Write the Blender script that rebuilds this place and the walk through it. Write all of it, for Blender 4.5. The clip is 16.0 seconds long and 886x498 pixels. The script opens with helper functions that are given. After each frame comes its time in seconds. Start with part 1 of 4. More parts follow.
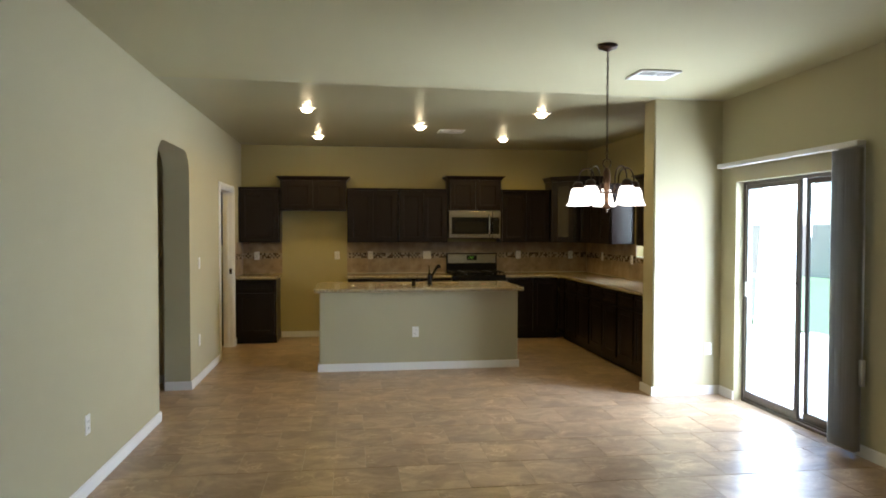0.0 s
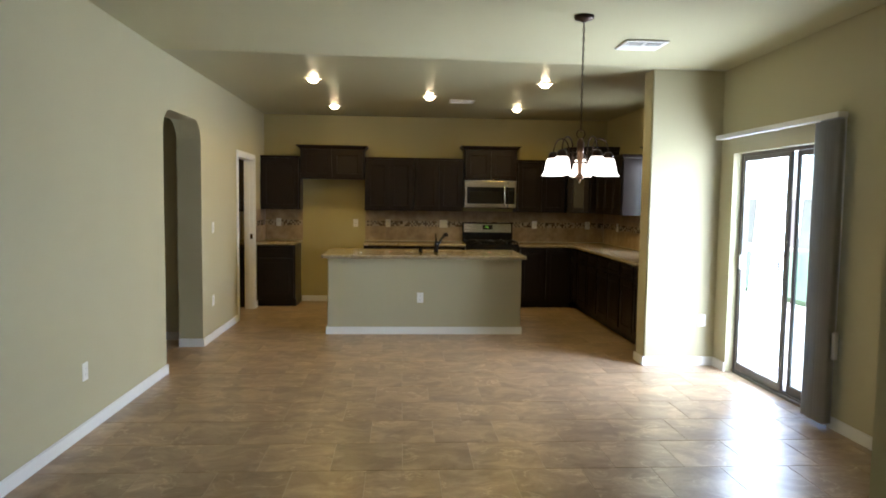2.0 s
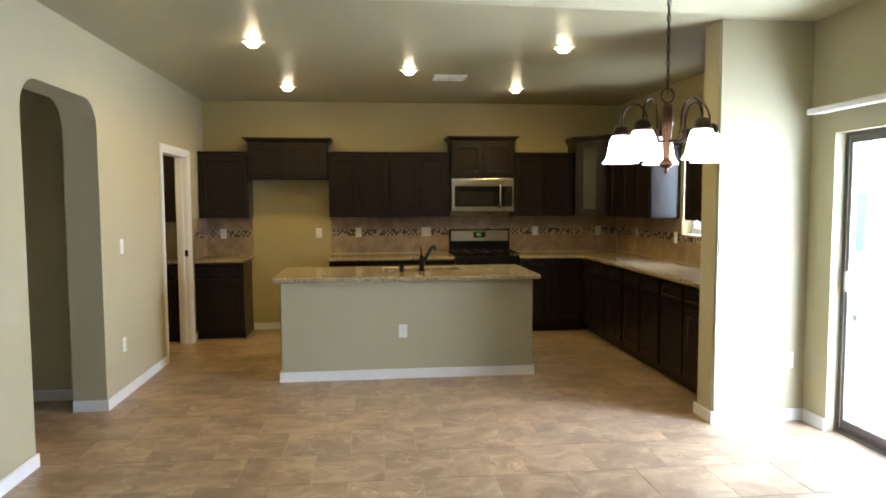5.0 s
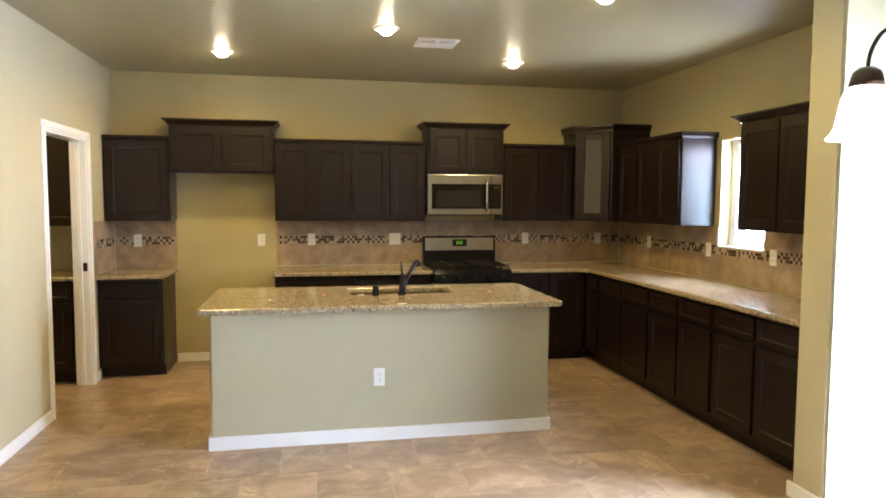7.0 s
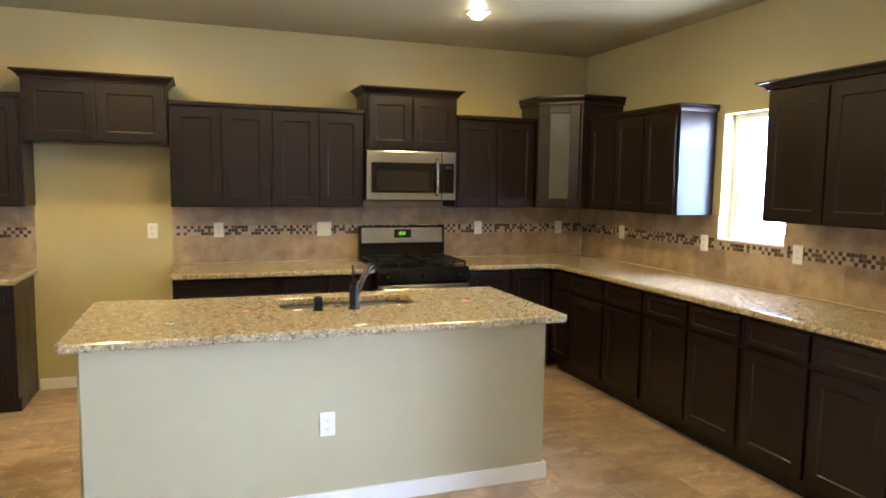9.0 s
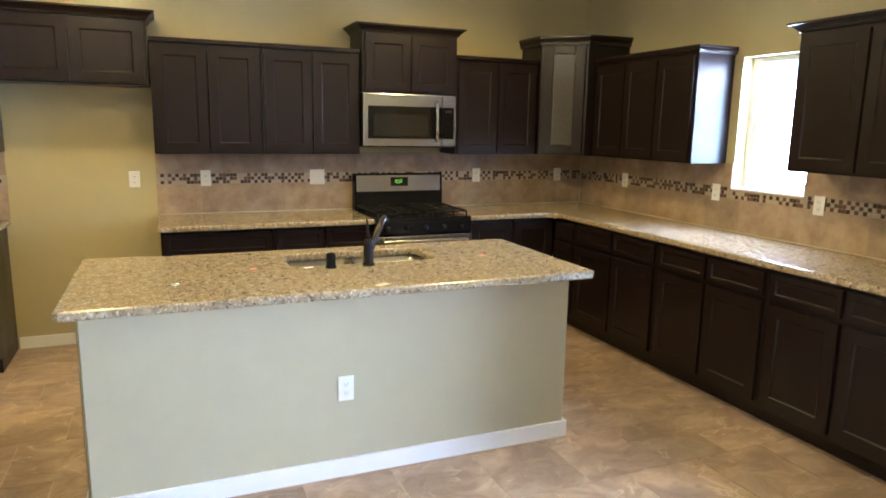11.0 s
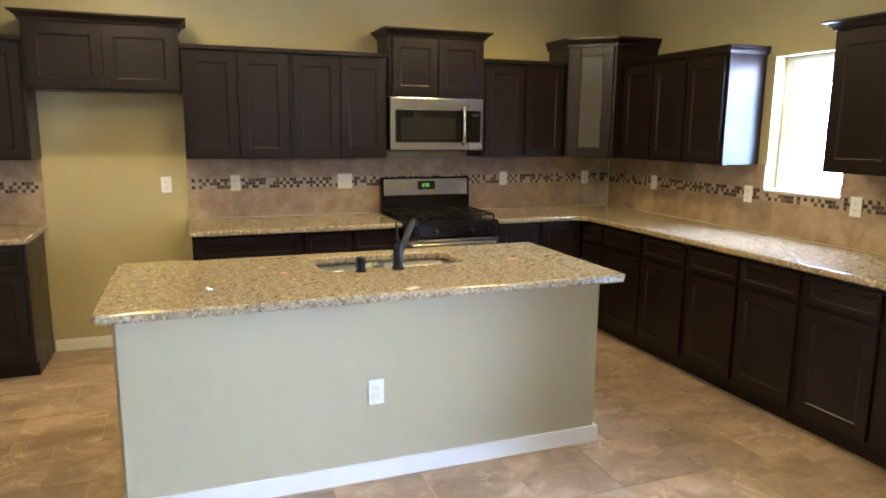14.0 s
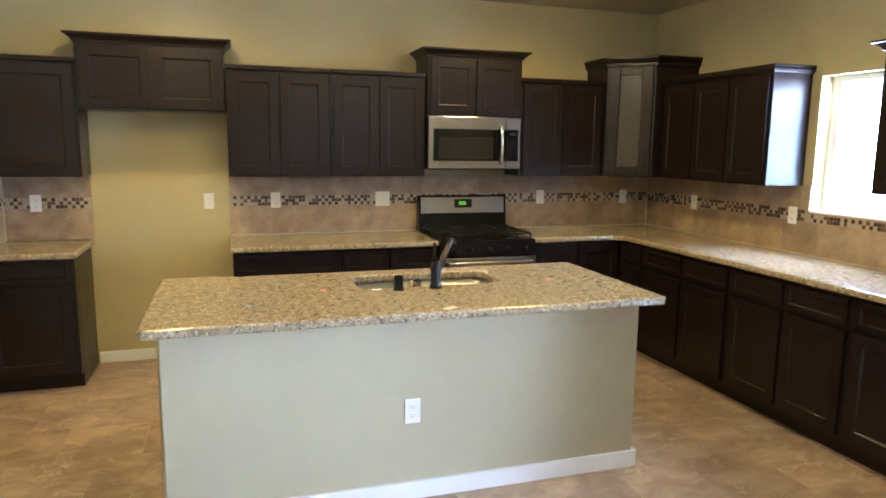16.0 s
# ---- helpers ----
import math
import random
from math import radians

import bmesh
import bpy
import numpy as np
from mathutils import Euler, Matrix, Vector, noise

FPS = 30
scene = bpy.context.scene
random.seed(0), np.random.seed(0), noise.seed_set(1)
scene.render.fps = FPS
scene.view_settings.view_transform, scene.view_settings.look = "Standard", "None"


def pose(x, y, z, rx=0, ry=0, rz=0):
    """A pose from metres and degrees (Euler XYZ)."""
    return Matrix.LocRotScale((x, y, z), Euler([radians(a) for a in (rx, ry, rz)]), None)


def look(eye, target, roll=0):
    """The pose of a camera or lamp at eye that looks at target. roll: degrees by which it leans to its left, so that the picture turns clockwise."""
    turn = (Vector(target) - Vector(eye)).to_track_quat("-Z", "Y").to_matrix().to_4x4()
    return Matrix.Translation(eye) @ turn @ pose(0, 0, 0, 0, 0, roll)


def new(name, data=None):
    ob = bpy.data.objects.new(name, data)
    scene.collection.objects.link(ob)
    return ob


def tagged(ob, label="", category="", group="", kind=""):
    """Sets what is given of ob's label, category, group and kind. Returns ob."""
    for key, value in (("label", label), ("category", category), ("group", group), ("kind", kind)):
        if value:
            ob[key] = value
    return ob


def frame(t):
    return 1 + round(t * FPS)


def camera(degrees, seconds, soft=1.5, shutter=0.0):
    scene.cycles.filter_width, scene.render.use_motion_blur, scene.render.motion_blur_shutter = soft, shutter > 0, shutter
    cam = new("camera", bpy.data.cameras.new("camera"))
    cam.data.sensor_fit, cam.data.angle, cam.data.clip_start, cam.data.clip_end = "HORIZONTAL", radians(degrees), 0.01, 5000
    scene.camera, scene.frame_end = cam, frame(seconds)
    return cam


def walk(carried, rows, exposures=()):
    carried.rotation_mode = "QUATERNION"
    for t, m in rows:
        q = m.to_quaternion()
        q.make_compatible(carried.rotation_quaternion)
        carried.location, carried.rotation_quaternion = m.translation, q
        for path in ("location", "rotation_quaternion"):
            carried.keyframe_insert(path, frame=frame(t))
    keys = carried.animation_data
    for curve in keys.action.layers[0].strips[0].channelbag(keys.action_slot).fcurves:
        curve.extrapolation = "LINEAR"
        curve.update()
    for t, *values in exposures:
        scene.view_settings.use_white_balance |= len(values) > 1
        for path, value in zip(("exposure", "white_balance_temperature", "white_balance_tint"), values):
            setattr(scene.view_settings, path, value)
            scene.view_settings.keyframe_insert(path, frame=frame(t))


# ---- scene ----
cam = camera(66.8, 16.0, 1.8)
PATH = [
    (0, (0.046, 0.002, 1.544), (0.321, 1.982, 1.488), 0.1),
    (0.5, (0.266, 0.036, 1.529), (0.359, 2.03, 1.404), 0.4),
    (1, (0.374, -0.059, 1.513), (0.408, 1.935, 1.37), 0.7),
    (1.5, (0.475, -0.217, 1.537), (0.545, 1.777, 1.396), 0.6),
    (2, (0.537, -0.224, 1.532), (0.663, 1.767, 1.387), 0.8),
    (2.5, (0.62, -0.078, 1.519), (0.798, 1.908, 1.362), 0.6),
    (3, (0.724, 0.204, 1.536), (0.728, 2.198, 1.379), 0.3),
    (3.5, (0.709, 0.515, 1.529), (0.798, 2.507, 1.369), 0.3),
    (3.7, (0.668, 0.636, 1.54), (0.828, 2.624, 1.384), 0.6),
    (5.8, (0.484, 2.213, 1.553), (0.721, 4.195, 1.433), -0.5),
    (6, (0.494, 2.382, 1.577), (0.744, 4.363, 1.466), -0.6),
    (6.5, (0.424, 2.748, 1.557), (0.699, 4.726, 1.464), -0.2),
    (7, (0.331, 3.078, 1.565), (0.719, 5.035, 1.422), 0.3),
    (7.5, (0.307, 3.466, 1.555), (0.755, 5.408, 1.388), 0.8),
    (8, (0.258, 3.775, 1.547), (0.764, 5.702, 1.364), 1.5),
    (8.5, (0.218, 4.04, 1.579), (0.952, 5.892, 1.4), 1.4),
    (9, (0.224, 4.282, 1.562), (0.897, 6.155, 1.37), 0.8),
    (9.5, (0.205, 4.445, 1.555), (0.786, 6.346, 1.33), 0.1),
    (10, (0.082, 4.53, 1.568), (0.795, 6.375, 1.274), 0.3),
    (10.2, (0.071, 4.551, 1.581), (0.843, 6.368, 1.26), 0.8),
    (12.5, (0.034, 4.587, 1.584), (0.751, 6.416, 1.208), 0.9),
    (13, (0.035, 4.586, 1.582), (0.747, 6.42, 1.221), 0.6),
    (13.5, (0.04, 4.584, 1.583), (0.741, 6.424, 1.231), 0.5),
    (14, (0.034, 4.59, 1.583), (0.726, 6.434, 1.234), 0.5),
    (14.5, (0.034, 4.589, 1.587), (0.716, 6.437, 1.241), 0.2),
    (15, (0.02, 4.592, 1.59), (0.687, 6.448, 1.256), 0.4),
    (15.5, (0.016, 4.59, 1.597), (0.648, 6.46, 1.278), 0.7),
    (16, (0.015, 4.595, 1.6), (0.614, 6.479, 1.297), 0.7),
]
walk(cam, [(t, look(eye, target, roll)) for t, eye, target, roll in PATH], [(0, 1.95, 5620, 13), (3.7, 2.04, 5520, 13), (6.0, 2.82, 5380, 18), (8.0, 3.4, 5130, 20), (10.0, 3.47, 4820, 21), (12.5, 3.4, 4740, 21), (16, 3.4, 4740, 21)])

# ---- world and light ----
world = bpy.data.worlds.new("world")
scene.world = world
world.use_nodes = True
wn = world.node_tree
sky = wn.nodes.new("ShaderNodeTexSky")
sky.sky_type = "NISHITA"
sky.sun_disc = False
SUN_ELEV, SUN_ROT = radians(68), radians(178)
sky.sun_elevation, sky.sun_rotation = SUN_ELEV, SUN_ROT
wn.links.new(sky.outputs[0], wn.nodes["Background"].inputs[0])
wn.nodes["Background"].inputs[1].default_value = 0.15
sun_dir = Vector((math.sin(SUN_ROT) * math.cos(SUN_ELEV), math.cos(SUN_ROT) * math.cos(SUN_ELEV), math.sin(SUN_ELEV)))
sun = new("sun", bpy.data.lights.new("sun", "SUN"))
sun.data.energy, sun.data.angle, sun.data.color = 5.0, radians(0.6), (1.0, 0.96, 0.88)
sun.matrix_world = look(sun_dir * 30, (0, 0, 0))


# daylight that floods in through the far leaf of the sliding door and the kitchen window
def daylight(name, at, width, height, watts, dip, colour):
    lamp = new(name, bpy.data.lights.new(name, "AREA"))
    lamp.data.shape, lamp.data.size, lamp.data.size_y = "RECTANGLE", width, height
    lamp.data.energy, lamp.data.color = watts, colour
    lamp.matrix_world = look(at, Vector(at) + Vector((-1, 0, dip)))


daylight("slider_daylight", (3.70, 5.29, 1.02), 0.68, 1.86, 23, 0.06, (0.93, 0.94, 1.0))
daylight("window_daylight", (3.795, 7.772, 1.635), 0.50, 0.80, 5.2, -0.2, (1.0, 0.97, 0.95))


# ---- materials ----
def mat(name, rough=0.5, metal=0.0, base=(0.8, 0.8, 0.8), spec=0.5):
    m = bpy.data.materials.new(name)
    m.use_nodes = True
    b = m.node_tree.nodes["Principled BSDF"]
    b.inputs["Roughness"].default_value = rough
    b.inputs["Metallic"].default_value = metal
    b.inputs["Base Color"].default_value = (*base, 1)
    b.inputs["Specular IOR Level"].default_value = spec
    return m, m.node_tree, b


def node(nt, kind, **inputs):
    n = nt.nodes.new(kind)
    for k, v in inputs.items():
        n.inputs[k.replace("_", " ")].default_value = v
    return n


def coords(nt, scale=(1, 1, 1), space="Object"):
    tc = nt.nodes.new("ShaderNodeTexCoord")
    mp = nt.nodes.new("ShaderNodeMapping")
    mp.inputs["Scale"].default_value = scale
    nt.links.new(tc.outputs[space], mp.inputs[0])
    return mp.outputs[0]


def world_coords(nt, scale=(1, 1, 1)):
    g = nt.nodes.new("ShaderNodeNewGeometry")
    mp = nt.nodes.new("ShaderNodeMapping")
    mp.inputs["Scale"].default_value = scale
    nt.links.new(g.outputs["Position"], mp.inputs[0])
    return mp.outputs[0]


def ramp(nt, fac, stops):
    r = nt.nodes.new("ShaderNodeValToRGB")
    els = r.color_ramp.elements
    while len(els) < len(stops):
        els.new(0.5)
    for e, (p, c) in zip(els, stops):
        e.position, e.color = p, (*c, 1)
    nt.links.new(fac, r.inputs[0])
    return r.outputs[0]


def mixed(nt, fac, a, b, kind="MIX"):
    n = nt.nodes.new("ShaderNodeMix")
    n.data_type, n.blend_type = "RGBA", kind
    for sock, v in ((n.inputs["Factor"], fac), (n.inputs["A"], a), (n.inputs["B"], b)):
        if isinstance(v, (int, float)):
            sock.default_value = v
        elif isinstance(v, tuple):
            sock.default_value = (*v, 1)
        else:
            nt.links.new(v, sock)
    return n.outputs["Result"]


def noise_tex(nt, vec, scale, detail=3.0, rough=0.55):
    n = node(nt, "ShaderNodeTexNoise", Scale=scale, Detail=detail, Roughness=rough)
    nt.links.new(vec, n.inputs["Vector"])
    return n.outputs[0]


def bump(nt, bsdf, height, strength, dist=0.002):
    b = node(nt, "ShaderNodeBump", Strength=strength, Distance=dist)
    nt.links.new(height, b.inputs["Height"])
    nt.links.new(b.outputs[0], bsdf.inputs["Normal"])


def painted(name, base, rough=0.6, relief=0.25, spec=0.35):
    """Rolled wall paint over an orange-peel drywall texture."""
    m, nt, b = mat(name, rough, 0, base, spec)
    v = world_coords(nt)
    c = mixed(nt, noise_tex(nt, v, 0.9, 2), tuple(x * 0.96 for x in base), tuple(min(1, x * 1.04) for x in base))
    nt.links.new(c, b.inputs["Base Color"])
    bump(nt, b, noise_tex(nt, v, 130, 3), relief, 0.002)
    return m


WALL = painted("wall_paint", (0.445, 0.406, 0.254), 0.55)
# wall paint round the cabinets, with the lamps' yellow and some shade in its colour
WALL_K = painted("wall_paint_lamp_tinted", (0.435, 0.378, 0.182), 0.40)
# one ceiling paint twice: the kitchen half's shade is put into its darker colour
CEIL = painted("ceiling_paint_shaded", (0.37, 0.338, 0.195), 0.38, 0.3, 0.36)
CEIL_FLAT = painted("ceiling_paint_lit", (0.495, 0.464, 0.29), 0.85, 0.3, 0.2)
TRIM = painted("trim_paint", (0.78, 0.78, 0.76), 0.35, 0.05)


def cabinet_wood():
    """Dark stained maple under a satin lacquer."""
    m, nt, b = mat("espresso_wood", 0.3, 0, (0.009, 0.0055, 0.005), 0.32)
    g = noise_tex(nt, coords(nt, (14, 14, 1.2)), 3.0, 5, 0.6)
    c = ramp(nt, g, [(0.3, (0.0080, 0.0048, 0.0043)), (0.7, (0.0118, 0.0071, 0.0061))])
    c = mixed(nt, noise_tex(nt, world_coords(nt), 2.2, 2), c, (0.0106, 0.0064, 0.0056))
    nt.links.new(c, b.inputs["Base Color"])
    r = node(nt, "ShaderNodeMapRange", From_Min=0.38, From_Max=0.62, To_Min=0.285, To_Max=0.35)
    nt.links.new(noise_tex(nt, world_coords(nt, (1.0, 1.0, 0.35)), 5.0, 3), r.inputs[0])
    nt.links.new(r.outputs[0], b.inputs["Roughness"])
    bump(nt, b, g, 0.006, 0.0004)
    return m


WOOD = cabinet_wood()


def granite():
    m, nt, b = mat("speckled_granite", 0.16, 0, (0.5, 0.42, 0.3), 0.5)
    v = world_coords(nt)
    warp = nt.nodes.new("ShaderNodeVectorMath")
    warp.operation = "MULTIPLY_ADD"
    nn = node(nt, "ShaderNodeTexNoise", Scale=14.0, Detail=3.0)
    nt.links.new(v, nn.inputs["Vector"])
    nt.links.new(nn.outputs["Color"], warp.inputs[0])
    warp.inputs[1].default_value = (0.05, 0.05, 0.05)
    nt.links.new(v, warp.inputs[2])
    w = warp.outputs[0]
    big = ramp(nt, noise_tex(nt, w, 32, 5, 0.66), [(0.34, (0.15, 0.113, 0.063)), (0.45, (0.24, 0.194, 0.112)), (0.55, (0.312, 0.26, 0.16)), (0.66, (0.43, 0.377, 0.26))])
    gold = ramp(nt, noise_tex(nt, v, 6.0, 4), [(0.42, (0, 0, 0)), (0.62, (0.7, 0.7, 0.7))])
    c = mixed(nt, gold, big, (0.305, 0.24, 0.124))
    hole = ramp(nt, noise_tex(nt, w, 66, 4, 0.7), [(0.385, (1, 1, 1)), (0.43, (0, 0, 0))])
    c = mixed(nt, hole, c, (0.07, 0.052, 0.036))
    lite = ramp(nt, noise_tex(nt, w, 85, 3, 0.6), [(0.57, (0, 0, 0)), (0.64, (1, 1, 1))])
    c = mixed(nt, lite, c, (0.52, 0.475, 0.375))
    nt.links.new(c, b.inputs["Base Color"])
    return m


GRANITE = granite()


def floor_tile():
    """Porcelain tiles with the mottled look of slate, each tile its own cut of the pattern."""
    m, nt, b = mat("floor_porcelain", 0.34, 0, (0.4, 0.3, 0.2), 0.5)
    v = world_coords(nt)
    oi = nt.nodes.new("ShaderNodeObjectInfo")
    off = nt.nodes.new("ShaderNodeVectorMath")
    off.operation = "MULTIPLY_ADD"
    comb = nt.nodes.new("ShaderNodeCombineXYZ")
    for i in range(3):
        nt.links.new(oi.outputs["Random"], comb.inputs[i])
    nt.links.new(comb.outputs[0], off.inputs[0])
    off.inputs[1].default_value = (37, 53, 11)
    nt.links.new(v, off.inputs[2])
    w = off.outputs[0]
    wn_ = node(nt, "ShaderNodeTexNoise", Scale=3.2, Detail=2.0)
    nt.links.new(w, wn_.inputs["Vector"])
    warp = nt.nodes.new("ShaderNodeVectorMath")
    warp.operation = "MULTIPLY_ADD"
    nt.links.new(wn_.outputs["Color"], warp.inputs[0])
    warp.inputs[1].default_value = (0.34, 0.34, 0.0)
    nt.links.new(w, warp.inputs[2])
    st = nt.nodes.new("ShaderNodeMapping")
    st.inputs["Scale"].default_value = (1.0, 1.7, 1.0)
    st.inputs["Rotation"].default_value = (0, 0, 0.45)
    nt.links.new(warp.outputs[0], st.inputs[0])
    f = noise_tex(nt, st.outputs[0], 3.4, 4, 0.55)
    c = ramp(nt, f, [(0.42, (0.265, 0.190, 0.122)), (0.50, (0.340, 0.251, 0.166)), (0.54, (0.378, 0.283, 0.190)), (0.60, (0.445, 0.342, 0.236))])
    mid = noise_tex(nt, st.outputs[0], 11, 3, 0.55)
    c = mixed(nt, 0.28, c, ramp(nt, mid, [(0.43, (0.255, 0.182, 0.116)), (0.5, (0.345, 0.255, 0.168)), (0.56, (0.43, 0.33, 0.226))]))
    fine = noise_tex(nt, w, 60, 3, 0.6)
    c = mixed(nt, 0.12, c, ramp(nt, fine, [(0.35, (0.21, 0.15, 0.10)), (0.65, (0.45, 0.36, 0.26))]))
    edge = nt.nodes.new("ShaderNodeMath")
    edge.operation = "SUBTRACT"
    nt.links.new(noise_tex(nt, st.outputs[0], 2.6, 5, 0.6), edge.inputs[0])
    edge.inputs[1].default_value = 0.52
    absn = nt.nodes.new("ShaderNodeMath")
    absn.operation = "ABSOLUTE"
    nt.links.new(edge.outputs[0], absn.inputs[0])
    vein = ramp(nt, absn.outputs[0], [(0.0, (0.8, 0.8, 0.8)), (0.018, (0, 0, 0))])
    where = ramp(nt, noise_tex(nt, w, 4.5, 2), [(0.46, (0, 0, 0)), (0.58, (1, 1, 1))])
    c = mixed(nt, mixed(nt, 1.0, vein, where, "MULTIPLY"), c, (0.56, 0.45, 0.315))
    cloud = noise_tex(nt, st.outputs[0], 2.0, 3, 0.5)
    c = mixed(nt, 1.0, c, ramp(nt, cloud, [(0.46, (0.87, 0.855, 0.845)), (0.50, (0.97, 0.955, 0.945)), (0.54, (1.07, 1.05, 1.03))]), "MULTIPLY")
    tone = ramp(nt, oi.outputs["Random"], [(0.0, (0.95, 0.935, 0.90)), (1.0, (1.06, 1.035, 0.98))])
    c = mixed(nt, 1.0, c, tone, "MULTIPLY")
    nt.links.new(c, b.inputs["Base Color"])
    bump(nt, b, fine, 0.03, 0.001)
    r = node(nt, "ShaderNodeMapRange", From_Min=0.3, From_Max=0.7, To_Min=0.285, To_Max=0.37)
    nt.links.new(f, r.inputs[0])
    nt.links.new(r.outputs[0], b.inputs["Roughness"])
    return m


TILE = floor_tile()


def wall_tile():
    m, nt, b = mat("backsplash_stone", 0.4, 0, (0.4, 0.3, 0.22), 0.45)
    v = world_coords(nt)
    oi = nt.nodes.new("ShaderNodeObjectInfo")
    f = noise_tex(nt, v, 9, 5, 0.6)
    c = ramp(nt, f, [(0.3, (0.225, 0.160, 0.100)), (0.5, (0.310, 0.232, 0.148)), (0.72, (0.40, 0.315, 0.212))])
    tone = ramp(nt, oi.outputs["Random"], [(0.0, (0.85, 0.85, 0.87)), (1.0, (1.1, 1.07, 1.02))])
    c = mixed(nt, 1.0, c, tone, "MULTIPLY")
    nt.links.new(c, b.inputs["Base Color"])
    bump(nt, b, f, 0.2, 0.003)
    return m


STONE = wall_tile()


def plain(name, base, rough=0.5, metal=0.0, grain=0.06, scale=30):
    m, nt, b = mat(name, rough, metal, base)
    v = world_coords(nt)
    c = mixed(nt, noise_tex(nt, v, scale, 3), tuple(x * (1 - grain) for x in base), tuple(min(1, x * (1 + grain)) for x in base))
    nt.links.new(c, b.inputs["Base Color"])
    r = node(nt, "ShaderNodeMapRange", From_Min=0.3, From_Max=0.7, To_Min=max(0.02, rough * 0.85), To_Max=min(1, rough * 1.15))
    nt.links.new(noise_tex(nt, v, scale * 0.3, 2), r.inputs[0])
    nt.links.new(r.outputs[0], b.inputs["Roughness"])
    return m


def brushed(name, base, rough, axis):
    """Brushed metal, drawn out along one axis."""
    m, nt, b = mat(name, rough, 1.0, base)
    sc = [300, 300, 300]
    sc[axis] = 3
    g = noise_tex(nt, world_coords(nt, tuple(sc)), 1.0, 3)
    r = node(nt, "ShaderNodeMapRange", From_Min=0.3, From_Max=0.7, To_Min=rough * 0.92, To_Max=rough * 1.08)
    nt.links.new(g, r.inputs[0])
    nt.links.new(r.outputs[0], b.inputs["Roughness"])
    bump(nt, b, g, 0.008, 0.0003)
    return m


STEEL = brushed("brushed_steel", (0.46, 0.425, 0.375), 0.24, 0)
SINK_STEEL = brushed("sink_steel", (0.36, 0.335, 0.30), 0.2, 0)
CHROME = plain("chrome", (0.8, 0.8, 0.8), 0.06, 1.0, 0.01)
BLACK = plain("black_enamel", (0.008, 0.008, 0.009), 0.12)
BLACK_MATT = plain("cast_iron", (0.006, 0.006, 0.006), 0.5)
for dull, level in ((BLACK, 0.22), (BLACK_MATT, 0.12)):
    dull.node_tree.nodes["Principled BSDF"].inputs["Specular IOR Level"].default_value = level
BLACK_GLASS = plain("black_glass", (0.006, 0.006, 0.007), 0.04)
BRONZE = plain("dark_bronze", (0.055, 0.035, 0.025), 0.34, 0.85, 0.2)
COPPER = plain("rubbed_copper_bronze", (0.15, 0.085, 0.048), 0.34, 0.9, 0.2)
GREY_METAL = plain("gunmetal", (0.036, 0.032, 0.031), 0.22, 0.9)
PLASTIC = plain("white_plastic", (0.80, 0.79, 0.76), 0.35, 0, 0.01)
ALMOND = plain("almond_plastic", (0.72, 0.67, 0.55), 0.35, 0, 0.01)
DARK = plain("slot_dark", (0.02, 0.02, 0.02), 0.6)
GROUT = plain("grout", (0.32, 0.25, 0.178), 0.85, 0, 0.1)
GROUT_FLOOR = plain("floor_grout", (0.50, 0.405, 0.295), 0.5, 0, 0.15)
def vane_cloth():
    """Grey PVC slats that let some light through."""
    m, nt, b = mat("grey_vane", 0.55, 0, (0.66, 0.645, 0.62))
    tr = node(nt, "ShaderNodeBsdfTranslucent", Color=(0.45, 0.45, 0.45, 1))
    mx = node(nt, "ShaderNodeMixShader", Fac=0.4)
    nt.links.new(b.outputs[0], mx.inputs[1])
    nt.links.new(tr.outputs[0], mx.inputs[2])
    nt.links.new(mx.outputs[0], nt.nodes["Material Output"].inputs[0])
    bump(nt, b, noise_tex(nt, world_coords(nt, (400, 400, 8)), 1.0, 2), 0.1, 0.0005)
    return m


BLIND = vane_cloth()
ALU = plain("bronze_aluminium", (0.13, 0.116, 0.108), 0.4, 0.3)
VINYL = plain("white_vinyl", (0.72, 0.72, 0.72), 0.35, 0, 0.01)
CONCRETE = plain("patio_concrete", (0.78, 0.76, 0.72), 0.85, 0, 0.1, 3)
GRASS = plain("lawn", (0.13, 0.19, 0.10), 0.9, 0, 0.35, 18)
EARTH = plain("dry_earth", (0.42, 0.36, 0.28), 0.95, 0, 0.2, 5)
BLOCK = plain("garden_wall_block", (0.48, 0.42, 0.35), 0.9, 0, 0.12, 6)
MOSAIC_DARK = plain("mosaic_dark", (0.055, 0.042, 0.036), 0.22, 0, 0.3)
MOSAIC_BROWN = plain("mosaic_brown", (0.115, 0.075, 0.05), 0.22, 0, 0.3)
MOSAIC_TAN = plain("mosaic_tan", (0.36, 0.30, 0.22), 0.35, 0, 0.15)
STICKER_RED = plain("red_sticker", (0.55, 0.10, 0.07), 0.5)
STICKER_TAN = plain("masking_tape", (0.50, 0.42, 0.28), 0.6)


def emitter(name, colour, strength):
    m = bpy.data.materials.new(name)
    m.use_nodes = True
    b = m.node_tree.nodes["Principled BSDF"]
    b.inputs["Base Color"].default_value = (*colour, 1)
    b.inputs["Emission Color"].default_value = (*colour, 1)
    b.inputs["Emission Strength"].default_value = strength
    return m


BULB = emitter("warm_bulb", (1.0, 0.74, 0.38), 18)
SHADE_GLASS = emitter("lit_frosted_glass", (1.0, 0.87, 0.70), 1.0)
GREEN_LED = emitter("green_digits", (0.36, 1.0, 0.05), 0.07)


